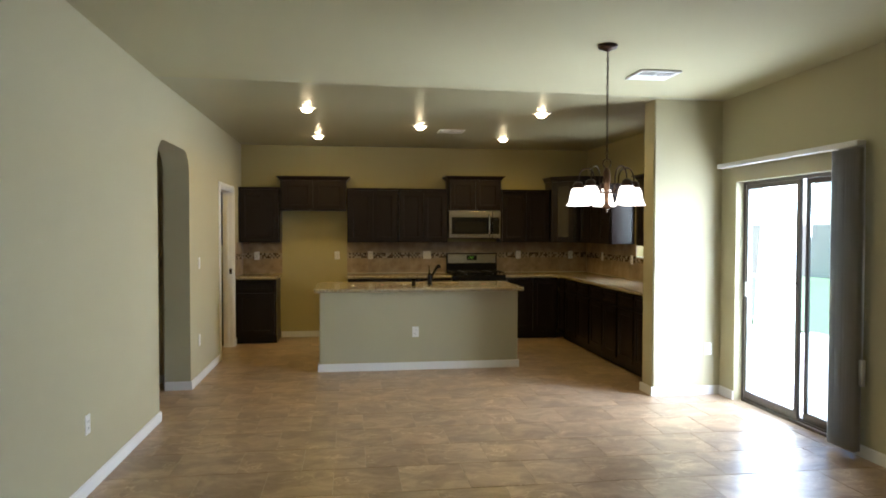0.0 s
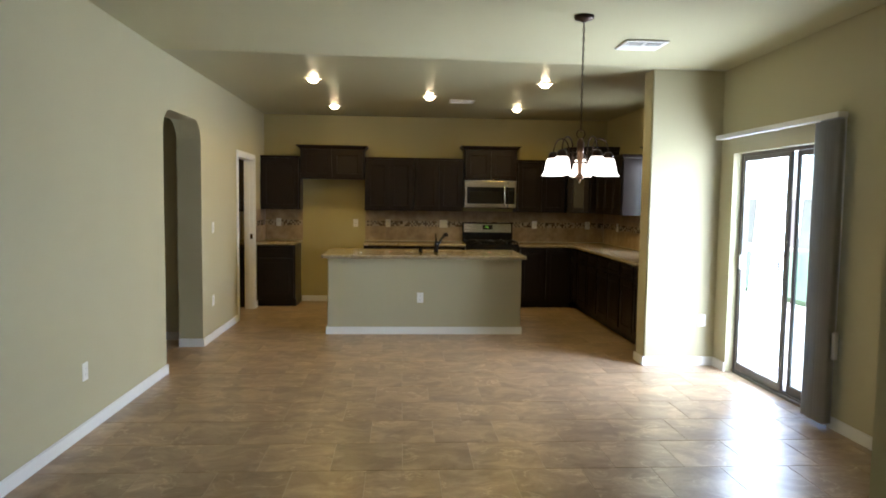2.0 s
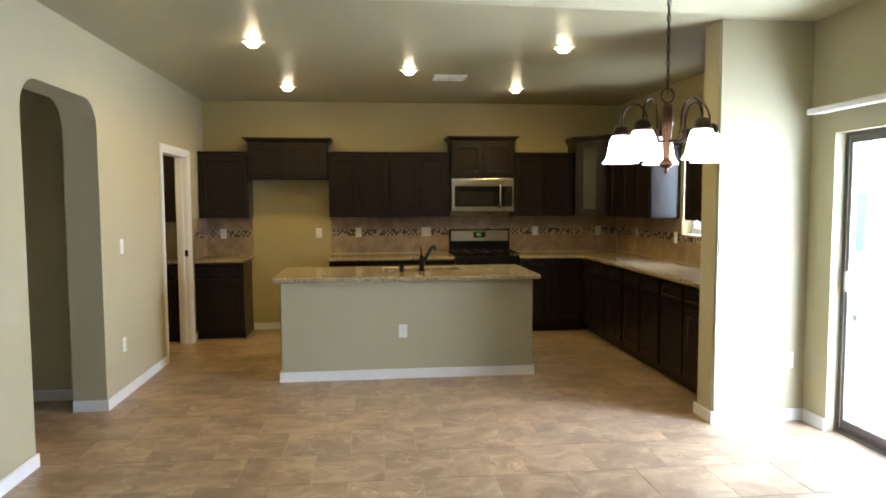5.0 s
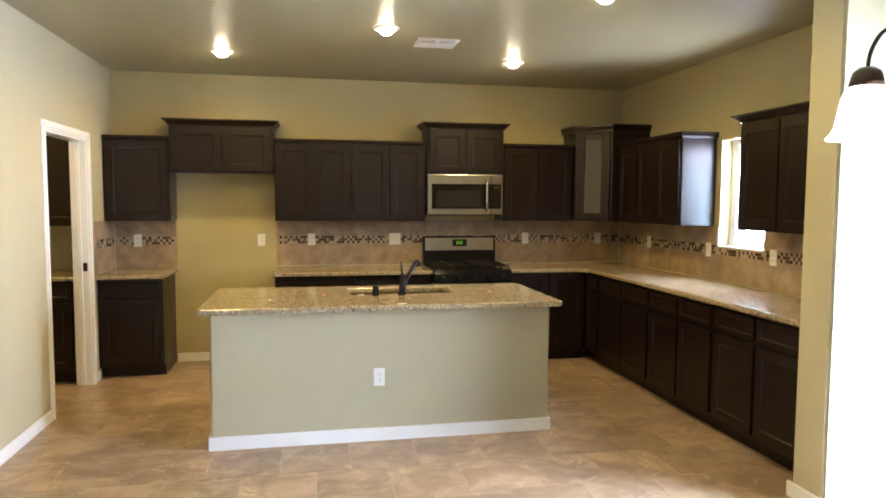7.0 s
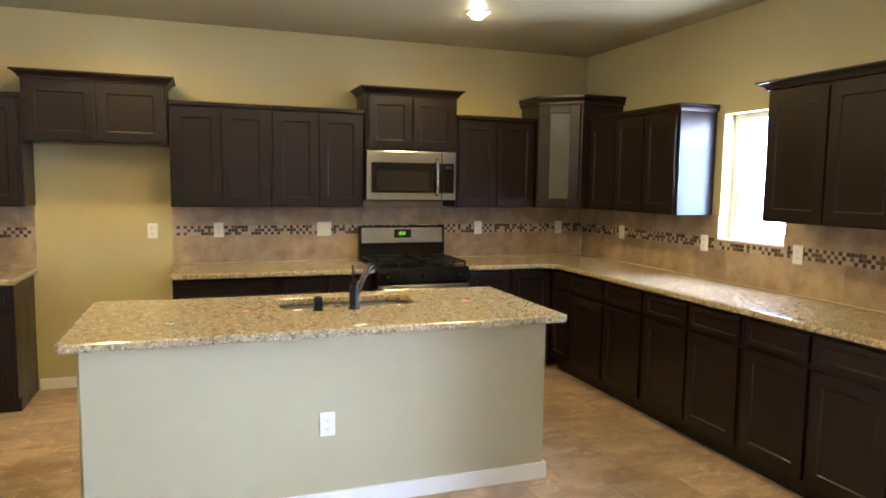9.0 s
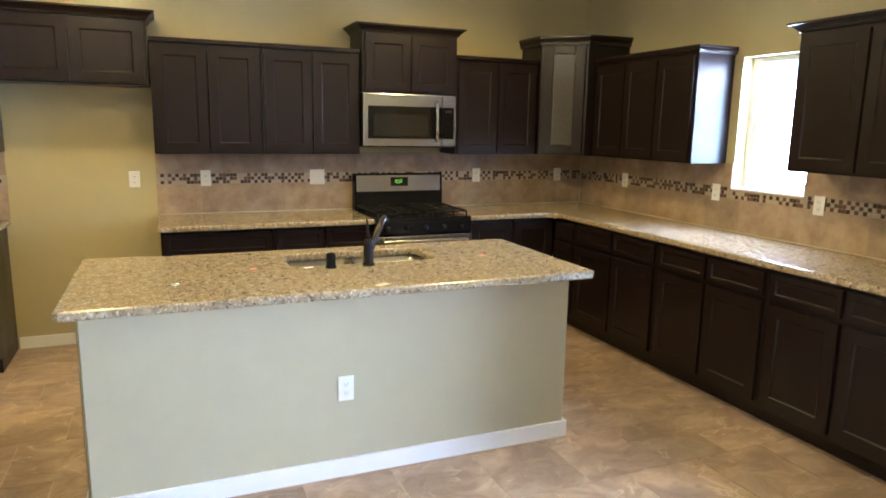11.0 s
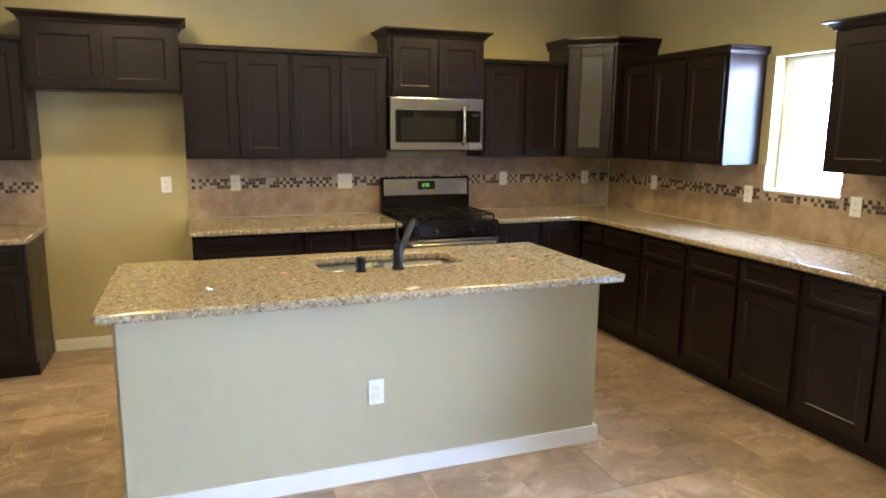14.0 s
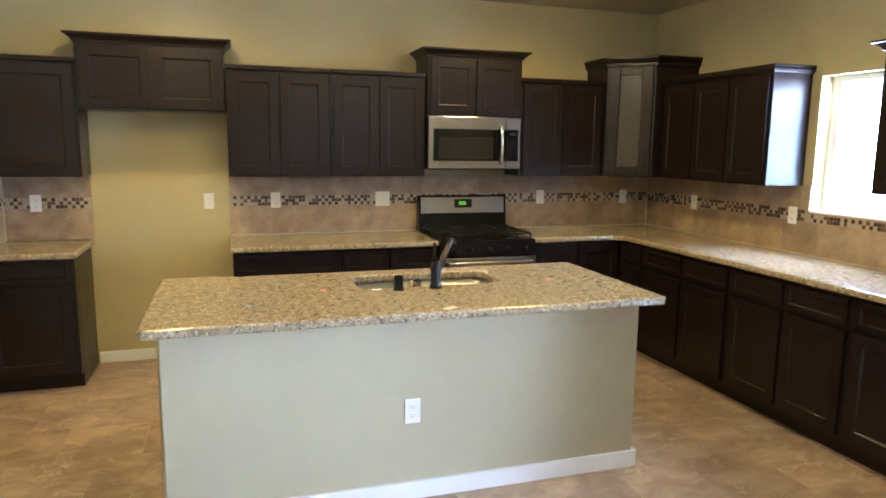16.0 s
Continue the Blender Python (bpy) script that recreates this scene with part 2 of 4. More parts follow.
def glass(name, tint=(1, 1, 1), rough=0.0):
    m, nt, b = mat(name, rough, 0, tint)
    b.inputs["Transmission Weight"].default_value = 1.0
    b.inputs["IOR"].default_value = 1.45
    return m


GLASS = glass("window_glass", (0.80, 0.95, 0.95))


# ---- mesh helpers ----
def ob_from(name, bm, material, parent=None, smooth=False):
    me = bpy.data.meshes.new(name)
    bm.normal_update()
    bm.to_mesh(me)
    bm.free()
    mats = material if isinstance(material, (list, tuple)) else [material]
    for mm in mats:
        me.materials.append(mm)
    if smooth:
        for p in me.polygons:
            p.use_smooth = True
    ob = new(name, me)
    if parent is not None:
        ob.parent = parent
    return ob


def part(name, bm, material, parent, label="", smooth=False):
    ob = ob_from(name, bm, material, parent, smooth)
    if label:
        ob["label"] = label
    return ob


def thing(name, at, label, category, group=""):
    ob = new(name)
    ob.location = at
    ob.empty_display_size = 0.1
    bpy.context.view_layer.update()
    return tagged(ob, label, category, group)


def box(x0, x1, y0, y1, z0, z1, bevel=0.0, bm=None, segs=2):
    bm2 = bmesh.new()
    bmesh.ops.create_cube(bm2, size=1, matrix=Matrix.Translation(((x0 + x1) / 2, (y0 + y1) / 2, (z0 + z1) / 2)) @ Matrix.Diagonal((x1 - x0, y1 - y0, z1 - z0, 1)))
    if bevel:
        bmesh.ops.bevel(bm2, geom=bm2.edges[:], offset=bevel, segments=segs, profile=0.5, affect="EDGES")
    return merge(bm, bm2)


def merge(bm, bm2, m=None):
    if m is not None:
        bmesh.ops.transform(bm2, matrix=m, verts=bm2.verts)
    if bm is None:
        return bm2
    me = bpy.data.meshes.new("tmp")
    bm2.to_mesh(me)
    bm2.free()
    bm.from_mesh(me)
    bpy.data.meshes.remove(me)
    return bm


def prism(points, z0, z1, bevel=0.0, bm=None):
    """A polygon in plan drawn up from z0 to z1."""
    b = bmesh.new()
    lo = [b.verts.new((x, y, z0)) for x, y in points]
    f = b.faces.new(lo)
    r = bmesh.ops.extrude_face_region(b, geom=[f])
    bmesh.ops.translate(b, verts=[v for v in r["geom"] if isinstance(v, bmesh.types.BMVert)], vec=(0, 0, z1 - z0))
    bmesh.ops.recalc_face_normals(b, faces=b.faces)
    if bevel:
        bmesh.ops.bevel(b, geom=b.edges[:], offset=bevel, segments=2, profile=0.5, affect="EDGES")
    return merge(bm, b)


def lathe(profile, segs=24, m=None, bm=None):
    """A turned shape: profile of (radius, height) from bottom to top."""
    b = bmesh.new()
    rings = []
    for r, z in profile:
        if r < 1e-5:
            rings.append([b.verts.new((0, 0, z))])
        else:
            rings.append([b.verts.new((r * math.cos(2 * math.pi * i / segs), r * math.sin(2 * math.pi * i / segs), z)) for i in range(segs)])
    for a, c in zip(rings, rings[1:]):
        for i in range(segs):
            j = (i + 1) % segs
            q = [a[i % len(a)], a[j % len(a)], c[j % len(c)], c[i % len(c)]]
            q = [v for k, v in enumerate(q) if v not in q[:k]]
            if len(q) > 2:
                b.faces.new(q)
    bmesh.ops.recalc_face_normals(b, faces=b.faces)
    return merge(bm, b, m)


def tube(points, radius, segs=8, bm=None, closed=False):
    """A round bar along a line of points."""
    b = bmesh.new()
    pts = [Vector(p) for p in points]
    n = len(pts)
    rings, up = [], None
    for i, p in enumerate(pts):
        if closed:
            d = pts[(i + 1) % n] - pts[i - 1]
        else:
            d = pts[min(i + 1, n - 1)] - pts[max(i - 1, 0)]
        d.normalize()
        if up is None:
            up = Vector((0, 0, 1)) if abs(d.z) < 0.9 else Vector((1, 0, 0))
        side = d.cross(up).normalized()
        up = side.cross(d).normalized()
        rad = radius[i] if isinstance(radius, (list, tuple)) else radius
        rings.append([b.verts.new(p + rad * (math.cos(2 * math.pi * k / segs) * side + math.sin(2 * math.pi * k / segs) * up)) for k in range(segs)])
    for i in range(n if closed else n - 1):
        a, c = rings[i], rings[(i + 1) % n]
        for k in range(segs):
            b.faces.new((a[k], a[(k + 1) % segs], c[(k + 1) % segs], c[k]))
    if not closed:
        b.faces.new(rings[0]), b.faces.new(rings[-1])
    bmesh.ops.recalc_face_normals(b, faces=b.faces)
    return merge(bm, b)


def smooth_line(points, steps=4):
    """A rounded line through the points."""
    p = [Vector(q) for q in points]
    p = [2 * p[0] - p[1]] + p + [2 * p[-1] - p[-2]]
    out = []
    for a, b_, c_, d_ in zip(p, p[1:], p[2:], p[3:]):
        for k in range(steps):
            u = k / steps
            out.append(0.5 * (2 * b_ + (c_ - a) * u + (2 * a - 5 * b_ + 4 * c_ - d_) * u * u + (3 * b_ - a - 3 * c_ + d_) * u ** 3))
    return out + [p[-2]]


def wall_with_holes(axis, at0, at1, lo, hi, z1, holes):
    """A wall slab across one axis, from lo to hi, with rectangular holes (a, b, z0, z1) cut through it."""
    bm = bmesh.new()
    cuts = sorted({lo, hi, *[h[0] for h in holes], *[h[1] for h in holes]})
    for a, b in zip(cuts, cuts[1:]):
        zs = [(0.0, z1)]
        for h in holes:
            if h[0] <= a + 1e-6 and h[1] >= b - 1e-6:
                zs = [(p, q) for s, e in zs for p, q in ((s, min(e, h[2])), (max(s, h[3]), e)) if q - p > 1e-6]
        for s, e in zs:
            if axis == "x":
                box(at0, at1, a, b, s, e, bm=bm)
            else:
                box(a, b, at0, at1, s, e, bm=bm)
    bmesh.ops.remove_doubles(bm, verts=bm.verts, dist=1e-5)
    inner = [f for f in bm.faces if any(g is not f and set(g.verts) == set(f.verts) for e in f.edges for g in e.link_faces)]
    bmesh.ops.delete(bm, geom=inner, context="FACES")
    return bm


def structure(name, bm, material, label, category):
    return tagged(ob_from(name, bm, material), label, category, kind="structure")

# ---- plan ----
LEFT, BACK, RIGHT_K, RIGHT_D = -1.475, 9.87, 3.64, 3.515
CEIL_Z = 2.755
WALL_Z = CEIL_Z + 0.18
PART_Y0, PART_Y1, PART_X = 5.915, 6.14, 2.842
NEAR_X, NEAR_Y = 1.985, 1.7
SLIDE = (4.17, 5.675, 0.0, 1.985)
WIN = (7.487, 8.06, 1.20, 2.07)
ARCH = (5.64, 6.72, 2.285)
DOOR = (8.235, 9.13, 2.055)
REAR = -4.2
DT = 0.125

# ---- setting: walls ----
structure("floor", box(-3.6, RIGHT_K + 0.16, REAR, BACK + 0.9, -0.12, -0.0022), GROUT_FLOOR, "brown grout bed under the large floor tiles", "floor")
# left wall with the arched passage and the pantry door
structure("wall_west", box(LEFT - 0.24, LEFT, REAR, 5.60, 0, WALL_Z), WALL, "olive-beige painted drywall wall of the living area", "wall")
bm = wall_with_holes("x", LEFT - 0.24, LEFT, 5.60, 7.2, WALL_Z, [(ARCH[0], ARCH[1], 0, ARCH[2])])
R = 0.20
for side in (0, 1):
    y = ARCH[side]
    s = 1 if side == 0 else -1
    b2 = bmesh.new()
    pts = [(y, ARCH[2])] + [(y + s * (R - R * math.cos(a)), ARCH[2] - R + R * math.sin(a)) for a in [i * math.pi / 20 for i in range(11)]]
    va = [b2.verts.new((LEFT, p, q)) for p, q in pts]
    f = b2.faces.new(va)
    r = bmesh.ops.extrude_face_region(b2, geom=[f])
    bmesh.ops.translate(b2, verts=[v for v in r["geom"] if isinstance(v, bmesh.types.BMVert)], vec=(-0.24, 0, 0))
    bmesh.ops.recalc_face_normals(b2, faces=b2.faces)
    merge(bm, b2)
structure("wall_west_arch", bm, WALL, "olive-beige painted drywall wall with a rounded arch opening", "wall")
structure("wall_west_kitchen", wall_with_holes("x", LEFT - DT, LEFT, 7.2, BACK + 0.9, WALL_Z, [(DOOR[0], DOOR[1], 0, DOOR[2])]), WALL, "olive-beige painted drywall wall with the pantry door", "wall")
structure("wall_north", box(LEFT, RIGHT_K + 0.16, BACK, BACK + 0.12, 0, WALL_Z), WALL_K, "olive-beige painted drywall wall behind the kitchen cabinets", "wall")
structure("wall_east_kitchen", wall_with_holes("x", RIGHT_K, RIGHT_K + 0.16, PART_Y1 - 0.07, BACK, WALL_Z, [WIN]), WALL_K, "olive-beige painted drywall wall with a kitchen window", "wall")
structure("wall_east_dining", wall_with_holes("x", RIGHT_D, RIGHT_D + 0.16, NEAR_Y - 0.2, PART_Y1 - 0.07, WALL_Z, [SLIDE]), WALL, "olive-beige painted drywall wall with a sliding door opening", "wall")
bm = box(PART_X, RIGHT_D, PART_Y0, PART_Y1, 0, WALL_Z)
bmesh.ops.bevel(bm, geom=[e for e in bm.edges if abs(e.verts[0].co.x - PART_X) < 1e-4 and abs(e.verts[1].co.x - PART_X) < 1e-4 and abs(e.verts[0].co.y - e.verts[1].co.y) < 1e-4], offset=0.012, segments=3, affect="EDGES")
structure("wall_partition", bm, WALL, "short olive-beige drywall partition beside the kitchen", "wall")
structure("wall_south_dining", box(NEAR_X, RIGHT_D, NEAR_Y - 0.2, NEAR_Y, 0, WALL_Z), WALL, "olive-beige drywall return wall of the dining corner", "wall")
LIV = (-3.7, -0.7, 0.50, 2.15)
structure("wall_east_living", wall_with_holes("x", NEAR_X, NEAR_X + 0.15, REAR, NEAR_Y - 0.2, WALL_Z, [LIV]), WALL, "olive-beige painted drywall wall of the living area", "wall")
structure("wall_south", box(LEFT - 0.24, NEAR_X + 0.15, REAR - 0.16, REAR, 0, WALL_Z), WALL, "olive-beige painted drywall wall behind the living area", "wall")
# ceiling: the kitchen half lies a touch lower than the living half, with a faint crease
b = bmesh.new()
v = [b.verts.new(p) for p in ((-3.6, REAR - 0.2, CEIL_Z + 0.16), (3.85, REAR - 0.2, CEIL_Z + 0.16), (3.85, 5.86, CEIL_Z), (-3.6, 5.50, CEIL_Z), (3.85, BACK + 0.9, CEIL_Z), (-3.6, BACK + 0.9, CEIL_Z))]
b.faces.new((v[0], v[3], v[2], v[1])), b.faces.new((v[3], v[5], v[4], v[2]))
r = bmesh.ops.extrude_face_region(b, geom=b.faces[:])
bmesh.ops.translate(b, verts=[x for x in r["geom"] if isinstance(x, bmesh.types.BMVert)], vec=(0, 0, 0.2))
bmesh.ops.recalc_face_normals(b, faces=b.faces)
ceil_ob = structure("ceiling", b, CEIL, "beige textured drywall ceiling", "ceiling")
# living half takes the lighter copy, so the shading past the crease is painted
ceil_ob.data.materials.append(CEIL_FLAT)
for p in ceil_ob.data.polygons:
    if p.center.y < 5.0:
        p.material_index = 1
# hall behind the arch and pantry behind the door
structure("wall_hall_west", box(-3.15, -3.0, 4.0, 7.2, 0, WALL_Z), WALL, "olive-beige drywall wall of the unlit side hall", "wall")
structure("wall_hall_north", box(-3.0, LEFT - 0.24, 7.05, 7.2, 0, WALL_Z), WALL, "olive-beige drywall end wall of the side hall", "wall")
structure("wall_hall_south", box(-3.0, LEFT - 0.24, 4.0, 4.15, 0, WALL_Z), WALL, "olive-beige drywall wall of the side hall", "wall")
structure("wall_pantry_west", box(-3.15, -3.0, 7.8, BACK + 0.9, 0, WALL_Z), WALL, "olive-beige drywall wall inside the pantry", "wall")
structure("wall_pantry_south", box(-3.0, LEFT - DT, 7.65, 7.8, 0, WALL_Z), WALL, "olive-beige drywall wall inside the pantry", "wall")
structure("wall_pantry_north", box(-3.0, LEFT - DT, 9.78, 9.9, 0, WALL_Z), WALL, "olive-beige drywall wall behind the pantry cabinets", "wall")


# ---- baseboards and door trim ----
def baseboard(name, x0, x1, y0, y1, h=0.084):
    """A board with an eased top edge; the two long coordinates give its run."""
    bm = box(x0, x1, y0, y1, 0, h)
    bmesh.ops.bevel(bm, geom=[e for e in bm.edges if all(v.co.z > h - 1e-4 for v in e.verts)], offset=0.006, segments=2, affect="EDGES")
    return structure(name, bm, TRIM, "white painted baseboard", "baseboard")


T = 0.014
baseboard("baseboard_west_living", LEFT, LEFT + T, REAR, ARCH[0] + T)
baseboard("baseboard_arch_south", LEFT - 0.24, LEFT, ARCH[0], ARCH[0] + T)
baseboard("baseboard_arch_north", LEFT - 0.24, LEFT + T, ARCH[1] - T, ARCH[1])
baseboard("baseboard_west_kitchen", LEFT, LEFT + T, ARCH[1], DOOR[0] - 0.068)
baseboard("baseboard_west_corner", LEFT, LEFT + T, DOOR[1] + 0.068, 9.29)
baseboard("baseboard_north", -0.93, 0.03, BACK - T, BACK)
baseboard("baseboard_partition", PART_X - T, RIGHT_D, PART_Y0 - T, PART_Y0)
baseboard("baseboard_partition_end", PART_X - T, PART_X, PART_Y0, PART_Y1 + 0.02)
baseboard("baseboard_east_far", RIGHT_D - T, RIGHT_D, SLIDE[1] + 0.0, PART_Y0 - T)
baseboard("baseboard_east_near", RIGHT_D - T, RIGHT_D, NEAR_Y, SLIDE[0])
baseboard("baseboard_south_dining", NEAR_X - T, RIGHT_D - T, NEAR_Y, NEAR_Y + T)
baseboard("baseboard_east_living", NEAR_X - T, NEAR_X, REAR, NEAR_Y)
baseboard("baseboard_hall_north", -3.0, LEFT - 0.24, 7.05 - T, 7.05)
baseboard("baseboard_hall_west", -3.0, -3.0 + T, 4.15, 7.05 - T)

# pantry door frame
door = structure("door_1", box(LEFT - DT, LEFT, DOOR[0], DOOR[0] + 0.02, 0, DOOR[2], 0.002), TRIM, "white painted door frame of the pantry, standing open", "door")
part("jamb", box(LEFT - DT, LEFT, DOOR[1] - 0.02, DOOR[1], 0, DOOR[2], 0.002), TRIM, door)
part("head_jamb", box(LEFT - DT, LEFT, DOOR[0] + 0.02, DOOR[1] - 0.02, DOOR[2] - 0.02, DOOR[2], 0.002), TRIM, door)
part("stop", box(LEFT - 0.085, LEFT - 0.05, DOOR[1] - 0.032, DOOR[1] - 0.02, 0, DOOR[2] - 0.02, 0.002), TRIM, door)
for y0, y1 in ((DOOR[0] - 0.062, DOOR[0] + 0.004), (DOOR[1] - 0.004, DOOR[1] + 0.062)):
    bm = box(LEFT + 0.0, LEFT + 0.012, y0, y1, 0, DOOR[2] + 0.058, 0.003)
    box(LEFT + 0.010, LEFT + 0.019, y0 + 0.012 if y0 < DOOR[0] else y0 + 0.02, y1 - 0.02 if y0 < DOOR[0] else y1 - 0.012, 0, DOOR[2] + 0.045, 0.003, bm)
    part("casing", bm, TRIM, door)
bm = box(LEFT, LEFT + 0.012, DOOR[0] + 0.004, DOOR[1] - 0.004, DOOR[2] - 0.004, DOOR[2] + 0.058, 0.003)
box(LEFT + 0.010, LEFT + 0.019, DOOR[0], DOOR[1], DOOR[2] + 0.012, DOOR[2] + 0.045, 0.003, bm)
part("head_casing", bm, TRIM, door)
bm = box(LEFT - 0.045, LEFT - 0.012, DOOR[1] - 0.024, DOOR[1] - 0.0195, 0.965, 1.035, 0.002)
part("strike_plate", bm, BRONZE, door, "dark bronze strike plate")


# ---- sliding glass door ----
X = RIGHT_D
slider = structure("door_2", box(X + 0.075, X + 0.15, SLIDE[0], SLIDE[0] + 0.022, 0, SLIDE[3], 0.003), ALU, "sliding glass patio door with a dark frame, shut", "sliding door")
part("jamb", box(X + 0.075, X + 0.15, SLIDE[1] - 0.022, SLIDE[1], 0, SLIDE[3], 0.003), ALU, slider)
part("head", box(X + 0.075, X + 0.15, SLIDE[0] + 0.022, SLIDE[1] - 0.022, SLIDE[3] - 0.03, SLIDE[3], 0.003), ALU, slider)
bm = box(X + 0.06, X + 0.15, SLIDE[0] + 0.022, SLIDE[1] - 0.022, -0.008, 0.02, 0.003)
for dx in (0.085, 0.122):
    box(X + dx, X + dx + 0.008, SLIDE[0] + 0.022, SLIDE[1] - 0.022, 0.018, 0.034, 0.001, bm)
part("sill_track", bm, ALU, slider)
part("jamb_channel", box(X + 0.082, X + 0.142, SLIDE[1] - 0.034, SLIDE[1] - 0.022, 0.03, SLIDE[3] - 0.03, 0.002), VINYL, slider, "white weatherstrip channel")
MEET = 4.945
for y0, y1, dx in ((SLIDE[0] + 0.022, MEET - 0.055, 0.116), (MEET - 0.035, SLIDE[1] - 0.034, 0.078)):
    z0, z1 = 0.034, SLIDE[3] - 0.03
    s = part("sash", box(X + dx, X + dx + 0.028, y0, y0 + (0.046 if dx < 0.1 else 0.04), z0, z1, 0.004), ALU, slider)
    part("stile", box(X + dx, X + dx + 0.028, y1 - (0.026 if dx < 0.1 else 0.034), y1, z0, z1, 0.004), ALU, s)
    part("rail", box(X + dx, X + dx + 0.028, y0 + 0.04, y1 - 0.026, z0, z0 + 0.06, 0.004), ALU, s)
    part("rail", box(X + dx, X + dx + 0.028, y0 + 0.04, y1 - 0.026, z1 - 0.04, z1, 0.004), ALU, s)
    g = part("pane", box(X + dx + 0.011, X + dx + 0.017, y0 + 0.035, y1 - 0.022, z0 + 0.055, z1 - 0.036), GLASS, s, "clear glass pane")
    g.visible_shadow = False
hy = MEET - 0.008
bm = tube([(X + 0.080, hy, 0.93), (X + 0.036, hy, 0.94), (X + 0.032, hy, 0.97), (X + 0.032, hy, 1.09), (X + 0.036, hy, 1.12), (X + 0.080, hy, 1.13)], 0.008)
part("pull_handle", bm, ALU, slider)
part("latch", box(X + 0.066, X + 0.079, SLIDE[1] - 0.062, SLIDE[1] - 0.036, 0.95, 1.08, 0.003), VINYL, slider, "white latch plate")

# vertical blinds, drawn open to one end
blind = thing("vertical_blind", (X - 0.068, 4.26, 2.115), "grey vertical blind drawn open, hanging from a white headrail", "blind")
bm = box(-0.035, 0.035, -0.165, 1.57, 0.0, 0.04, 0.006)
part("headrail", bm, VINYL, blind, "white metal headrail")
for y in (-0.12, 0.7, 1.48):
    part("bracket", box(0.03, 0.068, y, y + 0.03, 0.0, 0.04, 0.002), VINYL, blind)
for i in range(14):
    y = -0.165 + i * 0.0185
    bmv = bmesh.new()
    n = 6
    for k in range(n + 1):
        u = -0.044 + 0.088 * k / n
        bmv.verts.new((u, 0.008 * (1 - (u / 0.044) ** 2), -2.075)), bmv.verts.new((u, 0.008 * (1 - (u / 0.044) ** 2), -0.01))
    bmv.verts.ensure_lookup_table()
    for k in range(n):
        bmv.faces.new((bmv.verts[2 * k], bmv.verts[2 * k + 2], bmv.verts[2 * k + 3], bmv.verts[2 * k + 1]))
    ext = bmesh.ops.solidify(bmv, geom=bmv.faces[:], thickness=0.0014)
    bmesh.ops.transform(bmv, matrix=Matrix.Translation((0.0, y, 0)) @ Matrix.Rotation(radians(14 + random.uniform(-7, 7)), 4, "Z"), verts=bmv.verts)
    part("vane", bmv, BLIND, blind)
bm = tube([(0.02, -0.172, 0.0), (0.02, -0.184, -0.8), (0.02, -0.182, -1.45)], 0.0035)
part("cord", bm, VINYL, blind, "white pull cord")
part("cord_weight", box(0.005, 0.035, -0.20, -0.164, -1.62, -1.44, 0.006), VINYL, blind, "white cord weight")

# ---- kitchen window ----
X = RIGHT_K
win = structure("window_1", box(X + 0.09, X + 0.14, WIN[0], WIN[0] + 0.035, WIN[2], WIN[3], 0.003), VINYL, "white vinyl single-hung kitchen window", "window")
part("frame_side", box(X + 0.09, X + 0.14, WIN[1] - 0.035, WIN[1], WIN[2], WIN[3], 0.003), VINYL, win)
part("frame_head", box(X + 0.09, X + 0.14, WIN[0] + 0.035, WIN[1] - 0.035, WIN[3] - 0.035, WIN[3], 0.003), VINYL, win)
part("frame_sill", box(X + 0.09, X + 0.14, WIN[0] + 0.035, WIN[1] - 0.035, WIN[2], WIN[2] + 0.035, 0.003), VINYL, win)
s = part("sash", box(X + 0.095, X + 0.12, WIN[0] + 0.035, WIN[0] + 0.065, WIN[2] + 0.035, WIN[3] - 0.035, 0.003), VINYL, win)
part("sash_stile", box(X + 0.095, X + 0.12, WIN[1] - 0.065, WIN[1] - 0.035, WIN[2] + 0.035, WIN[3] - 0.035, 0.003), VINYL, s)
part("sash_rail", box(X + 0.095, X + 0.12, WIN[0] + 0.065, WIN[1] - 0.065, WIN[2] + 0.035, WIN[2] + 0.07, 0.003), VINYL, s)
g = part("pane", box(X + 0.104, X + 0.110, WIN[0] + 0.06, WIN[1] - 0.06, WIN[2] + 0.065, WIN[3] - 0.034), GLASS, s, "clear glass pane")
g.visible_shadow = False
part("window_sill", box(X - 0.012, X + 0.09, WIN[0] + 0.001, WIN[1] - 0.001, WIN[2] - 0.002, WIN[2] + 0.012, 0.003), TRIM, win, "white painted sill")

# living window behind the walk
X = NEAR_X
win2 = structure("window_2", box(X + 0.08, X + 0.13, LIV[0], LIV[0] + 0.05, LIV[2], LIV[3], 0.003), VINYL, "wide white vinyl living-room window", "window")
part("frame_side", box(X + 0.08, X + 0.13, LIV[1] - 0.05, LIV[1], LIV[2], LIV[3], 0.003), VINYL, win2)
part("frame_head", box(X + 0.08, X + 0.13, LIV[0] + 0.05, LIV[1] - 0.05, LIV[3] - 0.05, LIV[3], 0.003), VINYL, win2)
part("frame_sill", box(X + 0.08, X + 0.13, LIV[0] + 0.05, LIV[1] - 0.05, LIV[2], LIV[2] + 0.05, 0.003), VINYL, win2)
part("mullion", box(X + 0.08, X + 0.13, -2.23, -2.17, LIV[2] + 0.05, LIV[3] - 0.05, 0.003), VINYL, win2)

